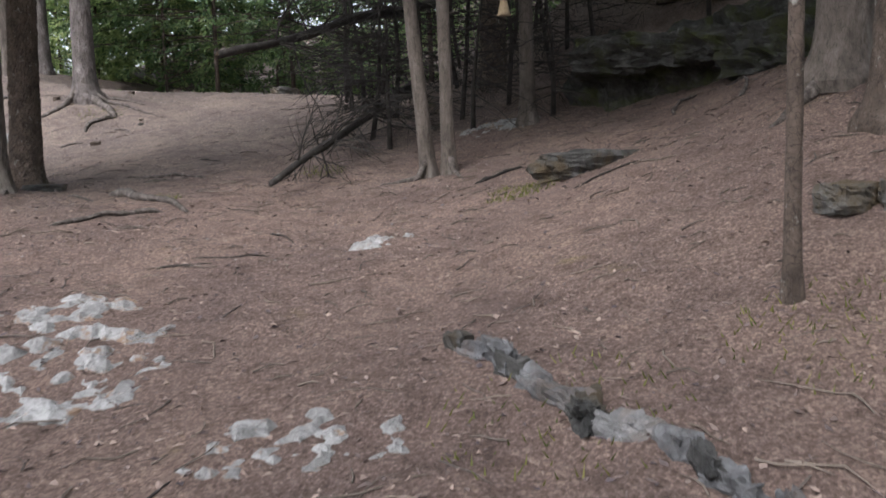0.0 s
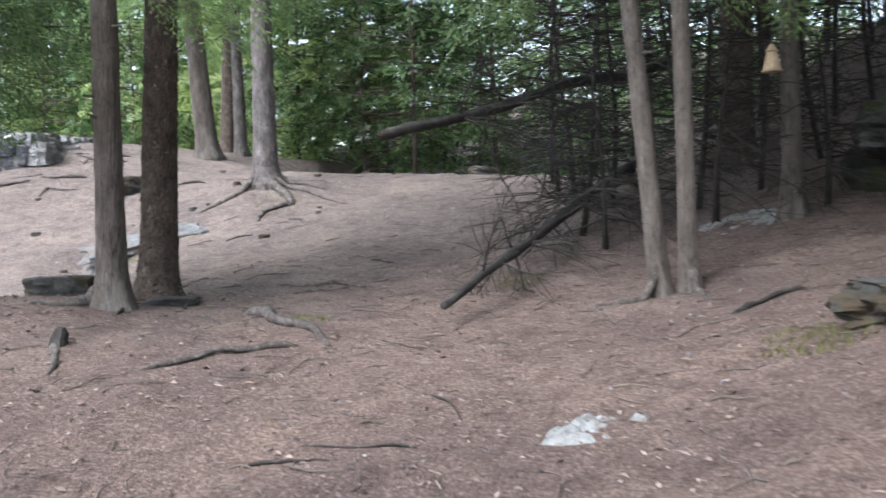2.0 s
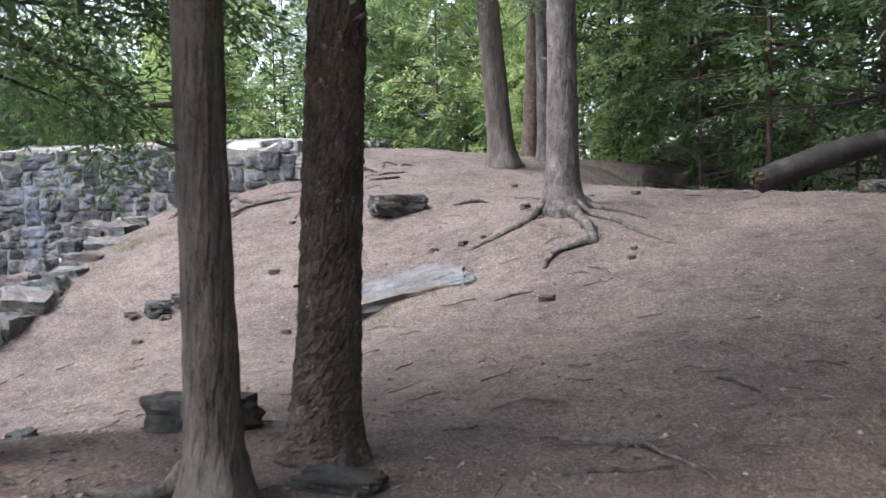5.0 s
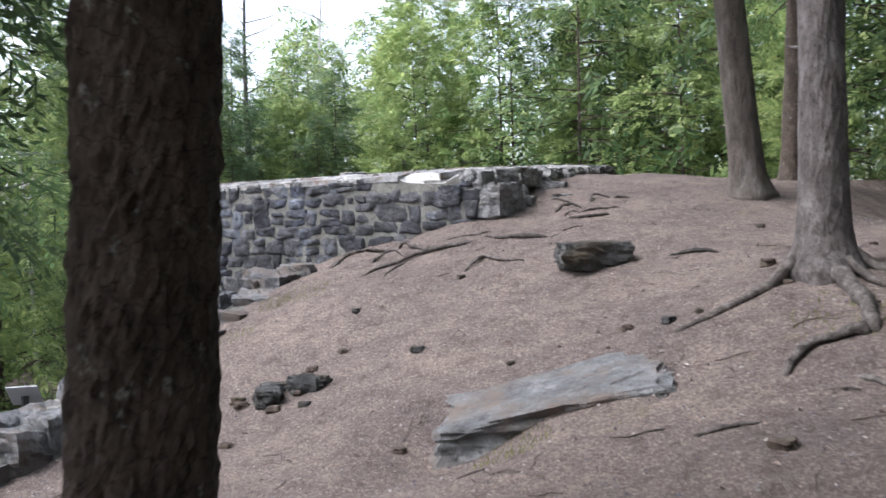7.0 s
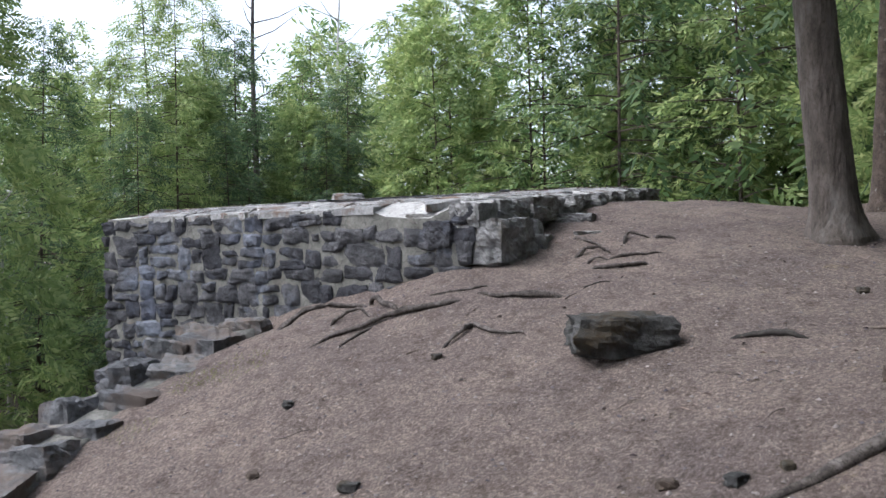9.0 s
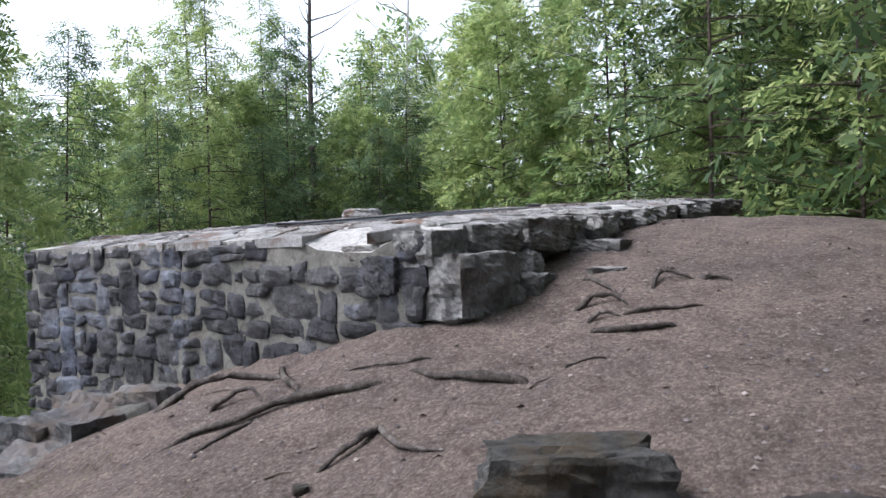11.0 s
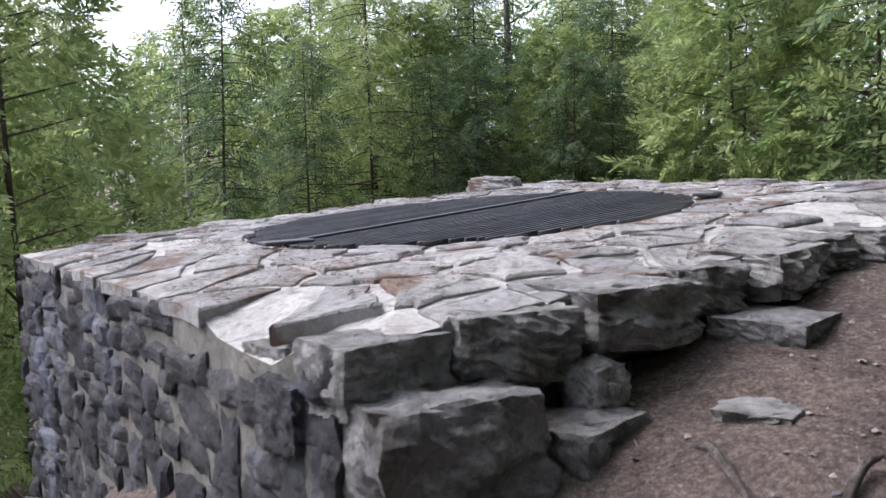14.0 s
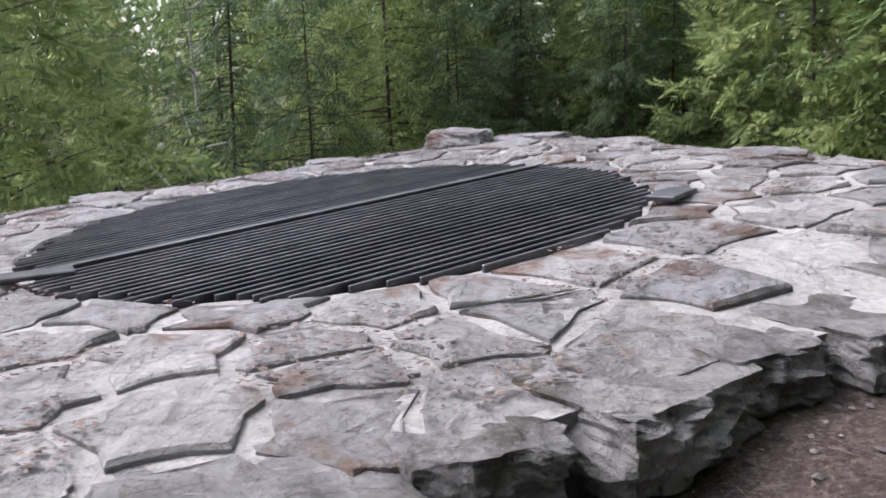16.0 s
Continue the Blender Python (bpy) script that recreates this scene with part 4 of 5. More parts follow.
# the shade on these near boughs is put into their leaf colour
near_tree(*at(-5.4, 7.85), (0.0, 0.0), 0.15, 10, M_bark, "dark conifer trunk with low green boughs", 1.0, ((20, 0.5, 0.05, 0.3),), 3.4, dict(FINE, spread=1.5, branches=60), 0.02, 36, 0.1, bend=0.02, boughs=(1.85, 1.9, 72), leaf=M_cedar_shaded)
near_tree(*at(-4.14, 8.43), (0.06, -0.07), 0.1, 10, M_bark_pale, "slim brown cedar trunk with fibrous bark", 2.0, ((225, 0.5, 0.06, 0.3), (330, 0.25, 0.05, 0.4)), 4.6, dict(FINE), 0.013, 48, 0.08, boughs=(2.3, 1.0, 16))
near_tree(*at(-4.18, 9.13), (0.042, 0.026), 0.14, 11, M_bark, "dark scaly spruce trunk beside a slimmer one", 3.0, ((335, 0.5, 0.055, 0.3),), 4.6, dict(FINE), 0.022, 64, 0.08, boughs=(2.9, 0.9, 12))
near_tree(*at(-5.66, 14.74), (0.0, 0.0), 0.165, 12, M_bark_grey, "grey conifer trunk with spreading surface roots", 4.0,
          ((227, 1.05, 0.075, 0.3), (335, 1.5, 0.045, 0.5), (20, 0.8, 0.05, 0.5)), 4.0, dict(FINE), 0.013, 48, 0.12, bend=0.01)
near_tree(*at(-8.3, 18.1), (-0.045, -0.08), 0.19, 12, M_bark_pale, "leaning brown conifer trunk on the hilltop", 5.0, (), 3.6, dict(CR, spread=2.6), 0.013, 44, 0.1, boughs=(2.6, 2.2, 24))
near_tree(*at(-8.35, 19.6), (-0.02, 0.02), 0.12, 11, M_bark_grey, "grey conifer trunk on the hilltop", 6.0, (), 3.2, dict(CR), 0.008, 24, 0.06)
near_tree(*at(-9.0, 20.3), (0.05, 0.0), 0.15, 12, M_bark, "dark conifer trunk behind the hilltop", 6.5, (), 2.6, dict(CR), 0.008, 24, 0.06)
near_tree(*at(-0.15, 9.12), (-0.085, 0.02), 0.07, 10, M_bark_pale, "brown cedar trunk, one of a forked pair", 7.0, ((240, 0.5, 0.05, 0.3),), 4.2, dict(CANOPY), 0.008, 30, 0.03, "forked pair of trunks", bend=0.01, boughs=(2.3, 1.5, 14))
near_tree(*at(0.04, 9.14), (-0.005, 0.02), 0.065, 10, M_bark_pale, "brown cedar trunk, one of a forked pair", 8.0, ((300, 0.4, 0.05, 0.3),), 4.4, dict(CANOPY), 0.008, 30, 0.03, "forked pair of trunks", bend=0.01)
near_tree(*at(1.43, 3.74), (-0.002, 0.0), 0.032, 6, M_bark, "slender grey sapling trunk", 9.0, (), 4.0, dict(CR, spread=1.0, branches=20), 0.004, 16, 0.02)
near_tree(*at(1.02, 11.0), (-0.002, 0.03), 0.085, 10, M_bark_pale, "slim brown trunk at the bank's foot", 10.0, (), 4.2, dict(CANOPY), 0.006, 24, 0.06)
near_tree(*at(0.75, 13.4), (0.01, 0.0), 0.19, 11, M_bark, "thick dark trunk on the wooded bank", 11.0, (), 4.2, dict(CANOPY), 0.01, 24, 0.08)
near_tree(*at(3.0, 6.9), (0.0, 0.0), 0.2, 11, M_bark_pale, "thick shaggy cedar trunk on the bank", 12.0, ((200, 0.8, 0.08, 0.3),), 4.2, dict(CANOPY), 0.014, 32, 0.14)
near_tree(*at(2.75, 5.6), (0.0, 0.0), 0.13, 11, M_bark, "dark trunk beside grey rocks", 13.0, ((250, 0.8, 0.07, 0.3),), 4.2, dict(CANOPY), 0.014, 28, 0.1)
near_tree(*at(3.4, 13.6), (0.0, 0.0), 0.2, 11, M_bark, "dark conifer trunk above the outcrop", 14.0, (), 3.4, dict(CR, branches=95), 0.01, 24, 0.08)
near_tree(*at(4.0, 13.0), (0.02, 0.0), 0.15, 11, M_bark, "dark conifer trunk above the outcrop", 15.0, (), 3.4, dict(CR, branches=95), 0.01, 24, 0.08)


# ---- background woods ----
def dense_crown(low, top, spread, clumps, rr, size):
    """A close cedar crown: fans of sprays set on a lumpy outer shell, hiding the stem."""
    leaves, limbs = Heap(), Heap()
    off = rr.uniform(0, 40)
    for k in range(clumps):
        t = ((k + rr.random()) / clumps) ** 1.12
        z = low + (top - low) * t
        w = k * 2.39996 + rr.uniform(-0.35, 0.35)
        prof = (1 - t) ** 0.62 * (0.72 + 0.28 * smooth(0, 0.18, t)) + 0.04
        lump = 1 + 0.45 * noise.noise(Vector((math.cos(w) * 1.7 + off, math.sin(w) * 1.7, z * 0.75)))
        r = spread * prof * lump * (1.0 if rr.random() < 0.75 else rr.uniform(0.45, 0.85))
        p = Vector((math.cos(w) * r, math.sin(w) * r, z))
        if k % 9 == 0:
            limbs.add(tube([(0, 0, z - 0.25 * r), (p.x * 0.6, p.y * 0.6, z - 0.1 * r), (p.x, p.y, z)], [0.02, 0.012, 0.004], 3))
        for _ in range(4):
            q = p + Vector((rr.uniform(-1, 1), rr.uniform(-1, 1), rr.uniform(-1, 1))) * 0.2
            spray(leaves, "fan", q, w + rr.uniform(-0.9, 0.9), rr.uniform(-0.7, 0.6), rr.uniform(-1.5, 1.5), size * rr.uniform(0.7, 1.25), rr)
    return leaves, limbs


def forest_tree(kind, low, tall, spread, branches, sprays, size, seed, leaf, bark, label, leafkind=""):
    rr = random.Random(seed)
    t = thing("conifer_tree", 0, 0, -80, label, "tree", "trees of the wood")
    if kind == "dense":
        leaves, limbs = dense_crown(low, tall, spread, branches, rr, size)
    else:
        leaves, limbs = crown(kind, low, tall, spread, branches, sprays, rr, size, leafkind=leafkind)
    leaves.make("crown", leaf, t)
    tagged(limbs.make("branchwork", bark, t), kind="stuff")
    v, f = tube([(0, 0, -0.3), (0.03, 0.02, tall * 0.4), (0, 0, tall * 0.98)], [0.06, 0.035, 0.008], 8, 0.1, seed)
    raw("trunk", v, f, bark, t, smooth=True)
    return t


PROTO = [
    forest_tree("dense", 0.3, 9.5, 2.1, 480, 0, 0.46, 31, M_light, M_bark, "dense green cedar at the edge of the wood"),
    forest_tree("dense", 0.3, 10.5, 2.4, 520, 0, 0.46, 32, M_light, M_bark, "tall green cedar at the edge of the wood"),
    forest_tree("spruce", 0.6, 10.0, 2.4, 140, 15, 0.4, 33, M_spruce, M_bark, "dark green spruce with drooping boughs"),
    forest_tree("spruce", 0.8, 11.0, 1.9, 130, 15, 0.39, 34, M_light, M_bark, "thin yellowish green young conifer"),
    # leaf colour darkened for the shade inside the wood
    forest_tree("cedar", 1.6, 12.0, 2.6, 112, 13, 0.44, 35, M_cedar_shaded, M_bark, "tall cedar with bare lower stem in the dark wood", "coarse"),
    forest_tree("cedar", 0.6, 10.5, 2.6, 110, 14, 0.4, 36, M_light, M_bark, "green conifer standing deeper in the wood", "coarse"),
    forest_tree("cedar", 0.6, 10.5, 2.6, 110, 14, 0.4, 37, M_cedar, M_bark, "green conifer standing deeper in the wood", "coarse"),
]
rf = random.Random(77)
used = set()


def plant(k, x, y, s=1.0):
    p = PROTO[k]
    m = pose(x, y, height(x, y) - 0.05, rf.uniform(-2, 2), rf.uniform(-2, 2), rf.uniform(0, 360))
    if k in used:
        ob = copy_thing(p, m)
    else:
        used.add(k)
        ob = p
        ob.matrix_basis = m
    ob.scale = (s, s, s * rf.uniform(0.94, 1.06))


# front edge of the wood behind the kiln, then the rows behind it
for k, x, y, s in ((0, -19.7, 12.75, 1.0), (0, -21.5, 11.4, 1.0), (1, -19.4, 10.4, 0.9), (2, -23.6, 15.0, 0.8), (0, -24.8, 18.6, 0.8), (0, -23.6, 21.4, 0.75), (0, -26.6, 16.4, 0.8), (2, -21.6, 16.4, 0.62), (2, -21.9, 18.6, 0.6), (2, -22.2, 20.9, 0.62), (3, -22.5, 17.6, 0.8), (2, -23.3, 19.6, 0.7), (3, -25.0, 18.2, 0.95), (2, -23.0, 22.0, 0.75), (0, -20.8, 23.2, 0.95), (1, -19.2, 25.0, 1.0),
                   (0, -17.0, 25.4, 0.9), (1, -15.2, 26.6, 1.0), (0, -13.2, 26.0, 0.85), (0, -11.0, 27.0, 0.95), (1, -22.6, 25.0, 1.05), (0, -18.6, 28.2, 1.1)):
    plant(k, x, y, s)
for row, (d0, n) in enumerate(((27.5, 14), (31.5, 10))):
    for i in range(n):
        a = radians(8 + 108 * (i + rf.uniform(0.1, 0.9)) / n)
        d = d0 + rf.uniform(-1.3, 1.3) - 6.0 * smooth(60, 20, math.degrees(a))
        x, y = -3.0 - math.sin(a) * d, 9 + math.cos(a) * d * 0.8
        thin = 45 < math.degrees(a) < 90
        plant(rf.choice((5, 5, 3, 6) if thin else (6, 4, 5, 6)), x, y, (0.8 if thin else 1.0) + 0.1 * row * (not thin))
for k, x, y, s in ((5, -28.0, 14.5, 0.8), (5, -29.5, 17.5, 0.9), (5, -28.5, 20.0, 0.8), (5, -30.0, 22.6, 0.95), (5, -27.2, 26.5, 1.0), (5, -26.0, 12.0, 0.75), (5, -29.0, 10.5, 0.9), (3, -25.6, 23.6, 0.85), (3, -24.6, 16.8, 0.75), (5, -25.5, 22.4, 0.9), (3, -27.5, 20.4, 0.95), (5, -28.8, 24.4, 1.0), (2, -25.0, 20.0, 0.9), (5, -31.0, 26.0, 1.05)):
    plant(k, x, y, s)
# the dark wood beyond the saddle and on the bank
# those beside and behind the start are unseen, added to shade the bank
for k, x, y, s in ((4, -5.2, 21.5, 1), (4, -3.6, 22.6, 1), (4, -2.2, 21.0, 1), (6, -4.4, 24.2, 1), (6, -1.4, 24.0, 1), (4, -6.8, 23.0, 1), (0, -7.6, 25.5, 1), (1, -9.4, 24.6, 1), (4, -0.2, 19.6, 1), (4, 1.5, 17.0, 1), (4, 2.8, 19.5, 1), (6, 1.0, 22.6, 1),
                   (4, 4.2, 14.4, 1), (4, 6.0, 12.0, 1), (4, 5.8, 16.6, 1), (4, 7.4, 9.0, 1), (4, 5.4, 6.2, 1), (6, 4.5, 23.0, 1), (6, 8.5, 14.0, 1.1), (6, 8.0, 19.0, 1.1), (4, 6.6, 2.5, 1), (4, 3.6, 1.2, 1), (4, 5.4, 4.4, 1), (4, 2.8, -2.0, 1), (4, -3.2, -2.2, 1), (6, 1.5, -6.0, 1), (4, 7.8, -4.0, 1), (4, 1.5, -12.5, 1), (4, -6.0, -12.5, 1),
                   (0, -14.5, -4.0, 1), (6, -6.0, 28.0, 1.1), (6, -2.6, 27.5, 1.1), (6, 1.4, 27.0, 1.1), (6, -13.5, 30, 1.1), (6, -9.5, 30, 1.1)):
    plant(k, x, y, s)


def far_belt():
    """The depth of the wood: boughs of trees too far off to tell apart."""
    rr = random.Random(123)
    h = Heap()
    for _ in range(11000):
        a = radians(rr.uniform(-50, 125))
        d = rr.uniform(29, 44)
        x, y = -3 - math.sin(a) * d, 8 + math.cos(a) * d * 0.85
        top = 8.5 + 2.5 * noise.noise(Vector((x * 0.22, y * 0.22, 0))) + (2.0 if math.degrees(a) < 55 else 0.0)
        z = height(x, y) + top * rr.random() ** 0.8
        spray(h, "coarse", Vector((x, y, z)), rr.uniform(0, 6.28), rr.uniform(0, 0.8), rr.uniform(-0.8, 0.8), rr.uniform(0.5, 0.85), rr)
    for _ in range(7000):
        a = radians(rr.uniform(20, 125))
        d = rr.uniform(29, 38)
        x, y = -3 - math.sin(a) * d, 8 + math.cos(a) * d * 0.85
        z = height(x, y) + 8.0 * rr.random()
        spray(h, "coarse", Vector((x, y, z)), rr.uniform(0, 6.28), rr.uniform(0, 0.8), rr.uniform(-0.8, 0.8), rr.uniform(0.8, 1.15), rr)
    # nearer boughs, with the shade beyond the saddle in their colour
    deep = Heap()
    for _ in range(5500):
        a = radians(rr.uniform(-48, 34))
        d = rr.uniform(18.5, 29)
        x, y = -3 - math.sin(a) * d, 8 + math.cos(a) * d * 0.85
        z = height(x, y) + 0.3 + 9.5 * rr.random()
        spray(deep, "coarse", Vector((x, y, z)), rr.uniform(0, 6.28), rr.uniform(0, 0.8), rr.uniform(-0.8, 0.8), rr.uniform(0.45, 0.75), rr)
    tagged(deep.make("far_wood", M_cedar_shaded), "depth of the conifer wood beyond the saddle, shade in its leaf colour", "woodland", kind="stuff")
    tagged(h.make("far_wood", M_cedar), "depth of green conifer wood behind the edge", "woodland", kind="stuff")


far_belt()


# ---- fallen trees and dead brush ----
def fallen(name, p0, p1, r0, r1, label, seed, branches, twigs, blen, end=False):
    a, b = Vector(p0), Vector(p1)
    t = thing(name, *p0, label, "fallen tree")
    rr = random.Random(seed)
    n = 18
    pts, rad = [], []
    for i in range(n + 1):
        s = i / n
        p = (b - a) * s + Vector((noise.noise(Vector((s * 3, seed, 0))), 0, noise.noise(Vector((s * 3, 0, seed))))) * 0.06 * (s > 0)
        pts.append(p)
        rad.append((r0 + (r1 - r0) * s) * (1 + 0.12 * noise.noise(Vector((s * 11, seed, 5)))))
    v, f = tube(pts, rad, 12, 0.4, seed)
    raw("trunk", v, f, M_dead, t, smooth=True)
    if end:
        for k in range(11):
            w = 0.9 * k
            o = Vector((math.cos(w), 0, math.sin(w))) * r0 * (0.6 if k % 3 else 0.15)
            tip = o * 0.9 + Vector((0, -r0 * rr.uniform(0.3, 1.6), 0))
            vf = tube([o + Vector((0, r0 * 0.5, 0)), tip], [r0 * 0.26, r0 * 0.05], 5)
            raw("splinter", vf[0], vf[1], M_cut, t, "split yellowish wood at the broken end")
    fine = Heap()
    for k in range(branches):
        s = rr.uniform(0.12, 1.0)
        i = min(n - 1, int(s * n))
        base = pts[i]
        w = rr.uniform(0, 6.28)
        d = Vector((math.cos(w), rr.uniform(-0.9, 0.3), math.sin(w) * 0.9)).normalized()
        ln = blen * rr.uniform(0.4, 1.2)
        q, bp, br = base.copy(), [base.copy()], [0.011]
        for j in range(6):
            d = (d + Vector((rr.uniform(-1, 1), rr.uniform(-1, 1), rr.uniform(-1, 0.8))) * 0.22).normalized()
            q = q + d * ln / 6
            low = height(a.x + q.x, a.y + q.y) - a.z + 0.02
            q.z = max(q.z, low)
            bp.append(q.copy())
            br.append(0.009 * (1 - (j + 1) / 7) + 0.002)
        vf = tube(bp, br, 5)
        raw("branch", vf[0], vf[1], M_dead, t, smooth=True)
        for m in range(twigs):
            j = rr.randrange(1, 6)
            d2 = (d + Vector((rr.uniform(-1, 1), rr.uniform(-1, 1), rr.uniform(-1, 1)))).normalized()
            e = bp[j] + d2 * rr.uniform(0.15, 0.5)
            mid = (bp[j] + e) / 2 + Vector((rr.uniform(-1, 1), rr.uniform(-1, 1), rr.uniform(-1, 1))) * 0.03
            fine.add(tube([bp[j], mid, e], [0.0045, 0.0035, 0.0015], 3))
    tagged(fine.make("twig", M_dead, t), kind="stuff")
    return t


fallen("fallen_tree", (-1.58, 8.35, 1.12), (-0.3, 14.2, 2.4), 0.03, 0.07, "bare fallen dead tree leaning on the bank", 3, 34, 10, 0.85)
fallen("fallen_tree", (-2.12, 8.8, 2.33), (0.1, 15.1, 3.7), 0.036, 0.075, "broken dead trunk hanging slantwise over the hollow", 4, 26, 10, 1.0, True)


def brush(x, y, tall, seed, label):
    """A dead, leafless young tree with a tangle of twigs."""
    t = thing("dead_sapling", x, y, height(x, y) - 0.05, label, "dead tree", "dead brush on the bank")
    rr = random.Random(seed)
    lx, ly = rr.uniform(-0.12, 0.12), rr.uniform(-0.12, 0.12)
    pts = [(lx * h + 0.05 * math.sin(h * 2 + seed), ly * h, h) for h in (0, tall * 0.3, tall * 0.6, tall)]
    v, f = tube(pts, [0.035, 0.028, 0.02, 0.008], 7, 0.1, seed)
    raw("trunk", v, f, M_dead, t, smooth=True)
    h = Heap()
    for k in range(46):
        z = rr.uniform(0.3, tall)
        w = rr.uniform(0, 6.28)
        ln = rr.uniform(0.4, 1.3)
        p = Vector((lx * z, ly * z, z))
        d = Vector((math.cos(w), math.sin(w), rr.uniform(-0.4, 0.3)))
        q = p + d * ln * 0.5 + Vector((0, 0, rr.uniform(-0.06, 0.06)))
        e = p + d * ln + Vector((0, 0, rr.uniform(-0.25, 0.1)))
        h.add(tube([p, q, e], [0.009, 0.006, 0.002], 4))
        for j in range(4):
            d2 = (d + Vector((rr.uniform(-1, 1), rr.uniform(-1, 1), rr.uniform(-0.8, 0.8)))).normalized()
            b0 = p.lerp(e, rr.uniform(0.3, 0.9))
            h.add(tube([b0, b0 + d2 * rr.uniform(0.15, 0.45)], [0.004, 0.0015], 3))
    tagged(h.make("twig", M_dead, t), kind="stuff")


for k, (x, y, tl) in enumerate(((0.3, 11.9, 3.0), (-0.6, 12.6, 3.2), (-0.9, 11.4, 2.2), (0.2, 13.8, 3.5), (1.5, 12.6, 3.2), (2.2, 13.2, 3.4), (-0.4, 14.6, 3.4), (1.2, 14.8, 3.6), (2.6, 15.2, 3.6), (0.3, 16.4, 3.8), (-1.4, 14.0, 2.8), (1.9, 16.8, 3.8), (3.2, 16.8, 3.8),
                                (-1.0, 16.2, 3.4), (1.35, 11.2, 1.6), (3.6, 12.6, 3.0), (4.8, 11.4, 3.0), (5.0, 9.0, 3.0), (0.4, 11.2, 1.8), (-0.2, 11.9, 2.6), (0.9, 12.2, 2.8), (-1.1, 12.9, 2.6), (1.8, 13.6, 3.2), (0.1, 12.9, 3.0), (0.8, 15.6, 3.6), (2.9, 14.2, 3.4), (-0.6, 10.9, 1.4), (1.6, 15.8, 3.6), (3.9, 14.9, 3.4), (-1.6, 15.2, 2.6))):
    brush(x, y, tl, 300 + k, "leafless dead sapling in the dark brush")


def bare_tree(x, y, z0, tall, r, seed, mat, label):
    t = thing("bare_tree", x, y, z0, label, "tree")
    rr = random.Random(seed)
    pts = [(0.1 * math.sin(h * 0.6 + seed), 0.08 * math.cos(h * 0.5), h) for h in [tall * i / 9 for i in range(10)]]
    v, f = tube(pts, [r * (1 - 0.8 * i / 9) for i in range(10)], 10, 0.1, seed)
    raw("trunk", v, f, mat, t, smooth=True)
    for k in range(16):
        h = tall * rr.uniform(0.35, 0.95)
        w = rr.uniform(0, 6.28)
        ln = rr.uniform(0.5, 1.6)
        p = Vector((0.1 * math.sin(h * 0.6 + seed), 0.08 * math.cos(h * 0.5), h))
        d = Vector((math.cos(w), math.sin(w), rr.uniform(0.2, 1.0)))
        vf = tube([p, p + d * ln * 0.5 + Vector((0, 0, -0.05)), p + d * ln + Vector((0, 0, 0.1))], [0.022, 0.014, 0.004], 5)
        raw("branch", vf[0], vf[1], mat, t, smooth=True)


bare_tree(-26.0, 21.1, YARD, 11.5, 0.13, 5, M_bark_grey, "bare dead trunk standing before the green wood")
bare_tree(-26.9, 24.2, YARD, 12.0, 0.08, 6, M_birch, "thin white birch stem in the green wood")
bare_tree(-24.5, 14.6, YARD, 6.6, 0.06, 7, M_birch, "bare pale branching sapling between cedars")
bare_tree(-24.4, 26.6, YARD, 11.0, 0.06, 8, M_birch, "thin pale birch stem between conifers")


# ---- roots, sticks, small things ----
def snake(name, x0, y0, x1, y1, r, bow, hump, seed, label, category, mat=None, lift=0.25, taper=0.55, group=""):
    """A root or stick lying from one point of the ground to another; hump: how high its middle arches."""
    pts, rad = [], []
    n = 14
    dx, dy = x1 - x0, y1 - y0
    for i in range(n + 1):
        s = i / n
        b = bow * math.sin(s * math.pi) + 0.12 * noise.noise(Vector((s * 3.5, seed, 0))) * math.hypot(dx, dy) * 0.5
        x, y = x0 + dx * s - dy * b, y0 + dy * s + dx * b
        rr = 0.58 * r * (1 - taper * s) * (1 + 0.45 * noise.noise(Vector((s * 7, seed, 4))))
        z = height(x, y) + rr * lift + hump * math.sin(s * math.pi) + 1.1 * rr * noise.noise(Vector((s * 5, seed, 7)))
        if i in (0, n):
            z -= rr * 1.2
        pts.append((x - x0, y - y0, z))
        rad.append(max(0.004, rr))
    z0 = height(x0, y0)
    v, f = tube([(p[0], p[1], p[2] - z0) for p in pts], rad, 9, 0.5, seed)
    ob = raw(name, v, f, mat or M_root, smooth=True)
    ob.matrix_basis = pose(x0, y0, z0)
    return tagged(ob, label, category, group)


RG = "roots beside the kiln wall"
RL = "weathered exposed root crossing the trodden soil"
snake("surface_root", -11.3, 14.2, -10.95, 14.95, 0.045, 0.12, 0.08, 1, "pale arching root beside the kiln wall", "root", group=RG, taper=0.2)
snake("surface_root", -10.95, 14.95, -10.3, 14.8, 0.042, -0.1, 0.06, 2, "pale arching root beside the kiln wall", "root", group=RG, taper=0.3)
snake("surface_root", -9.85, 15.1, -10.5, 14.05, 0.05, -0.04, 0.03, 3, RL, "root", group=RG)
snake("surface_root", -10.72, 14.4, -10.45, 14.62, 0.03, 0.25, 0.06, 4, RL, "root", group=RG)
snake("surface_root", -10.26, 14.5, -10.2, 14.15, 0.025, 0.05, 0.01, 5, RL, "root", group=RG)
snake("surface_root", -9.15, 15.57, -9.8, 15.25, 0.05, 0.06, 0.02, 6, RL, "root", group=RG)
snake("surface_root", -9.38, 14.86, -9.3, 14.5, 0.035, 0.05, 0.03, 7, RL, "root", group=RG)
snake("surface_root", -9.38, 14.86, -8.9, 14.95, 0.03, -0.15, 0.02, 8, RL, "root", group=RG)
snake("surface_root", -9.84, 15.41, -10.22, 15.05, 0.02, 0.05, 0.01, 9, RL, "root", group=RG)
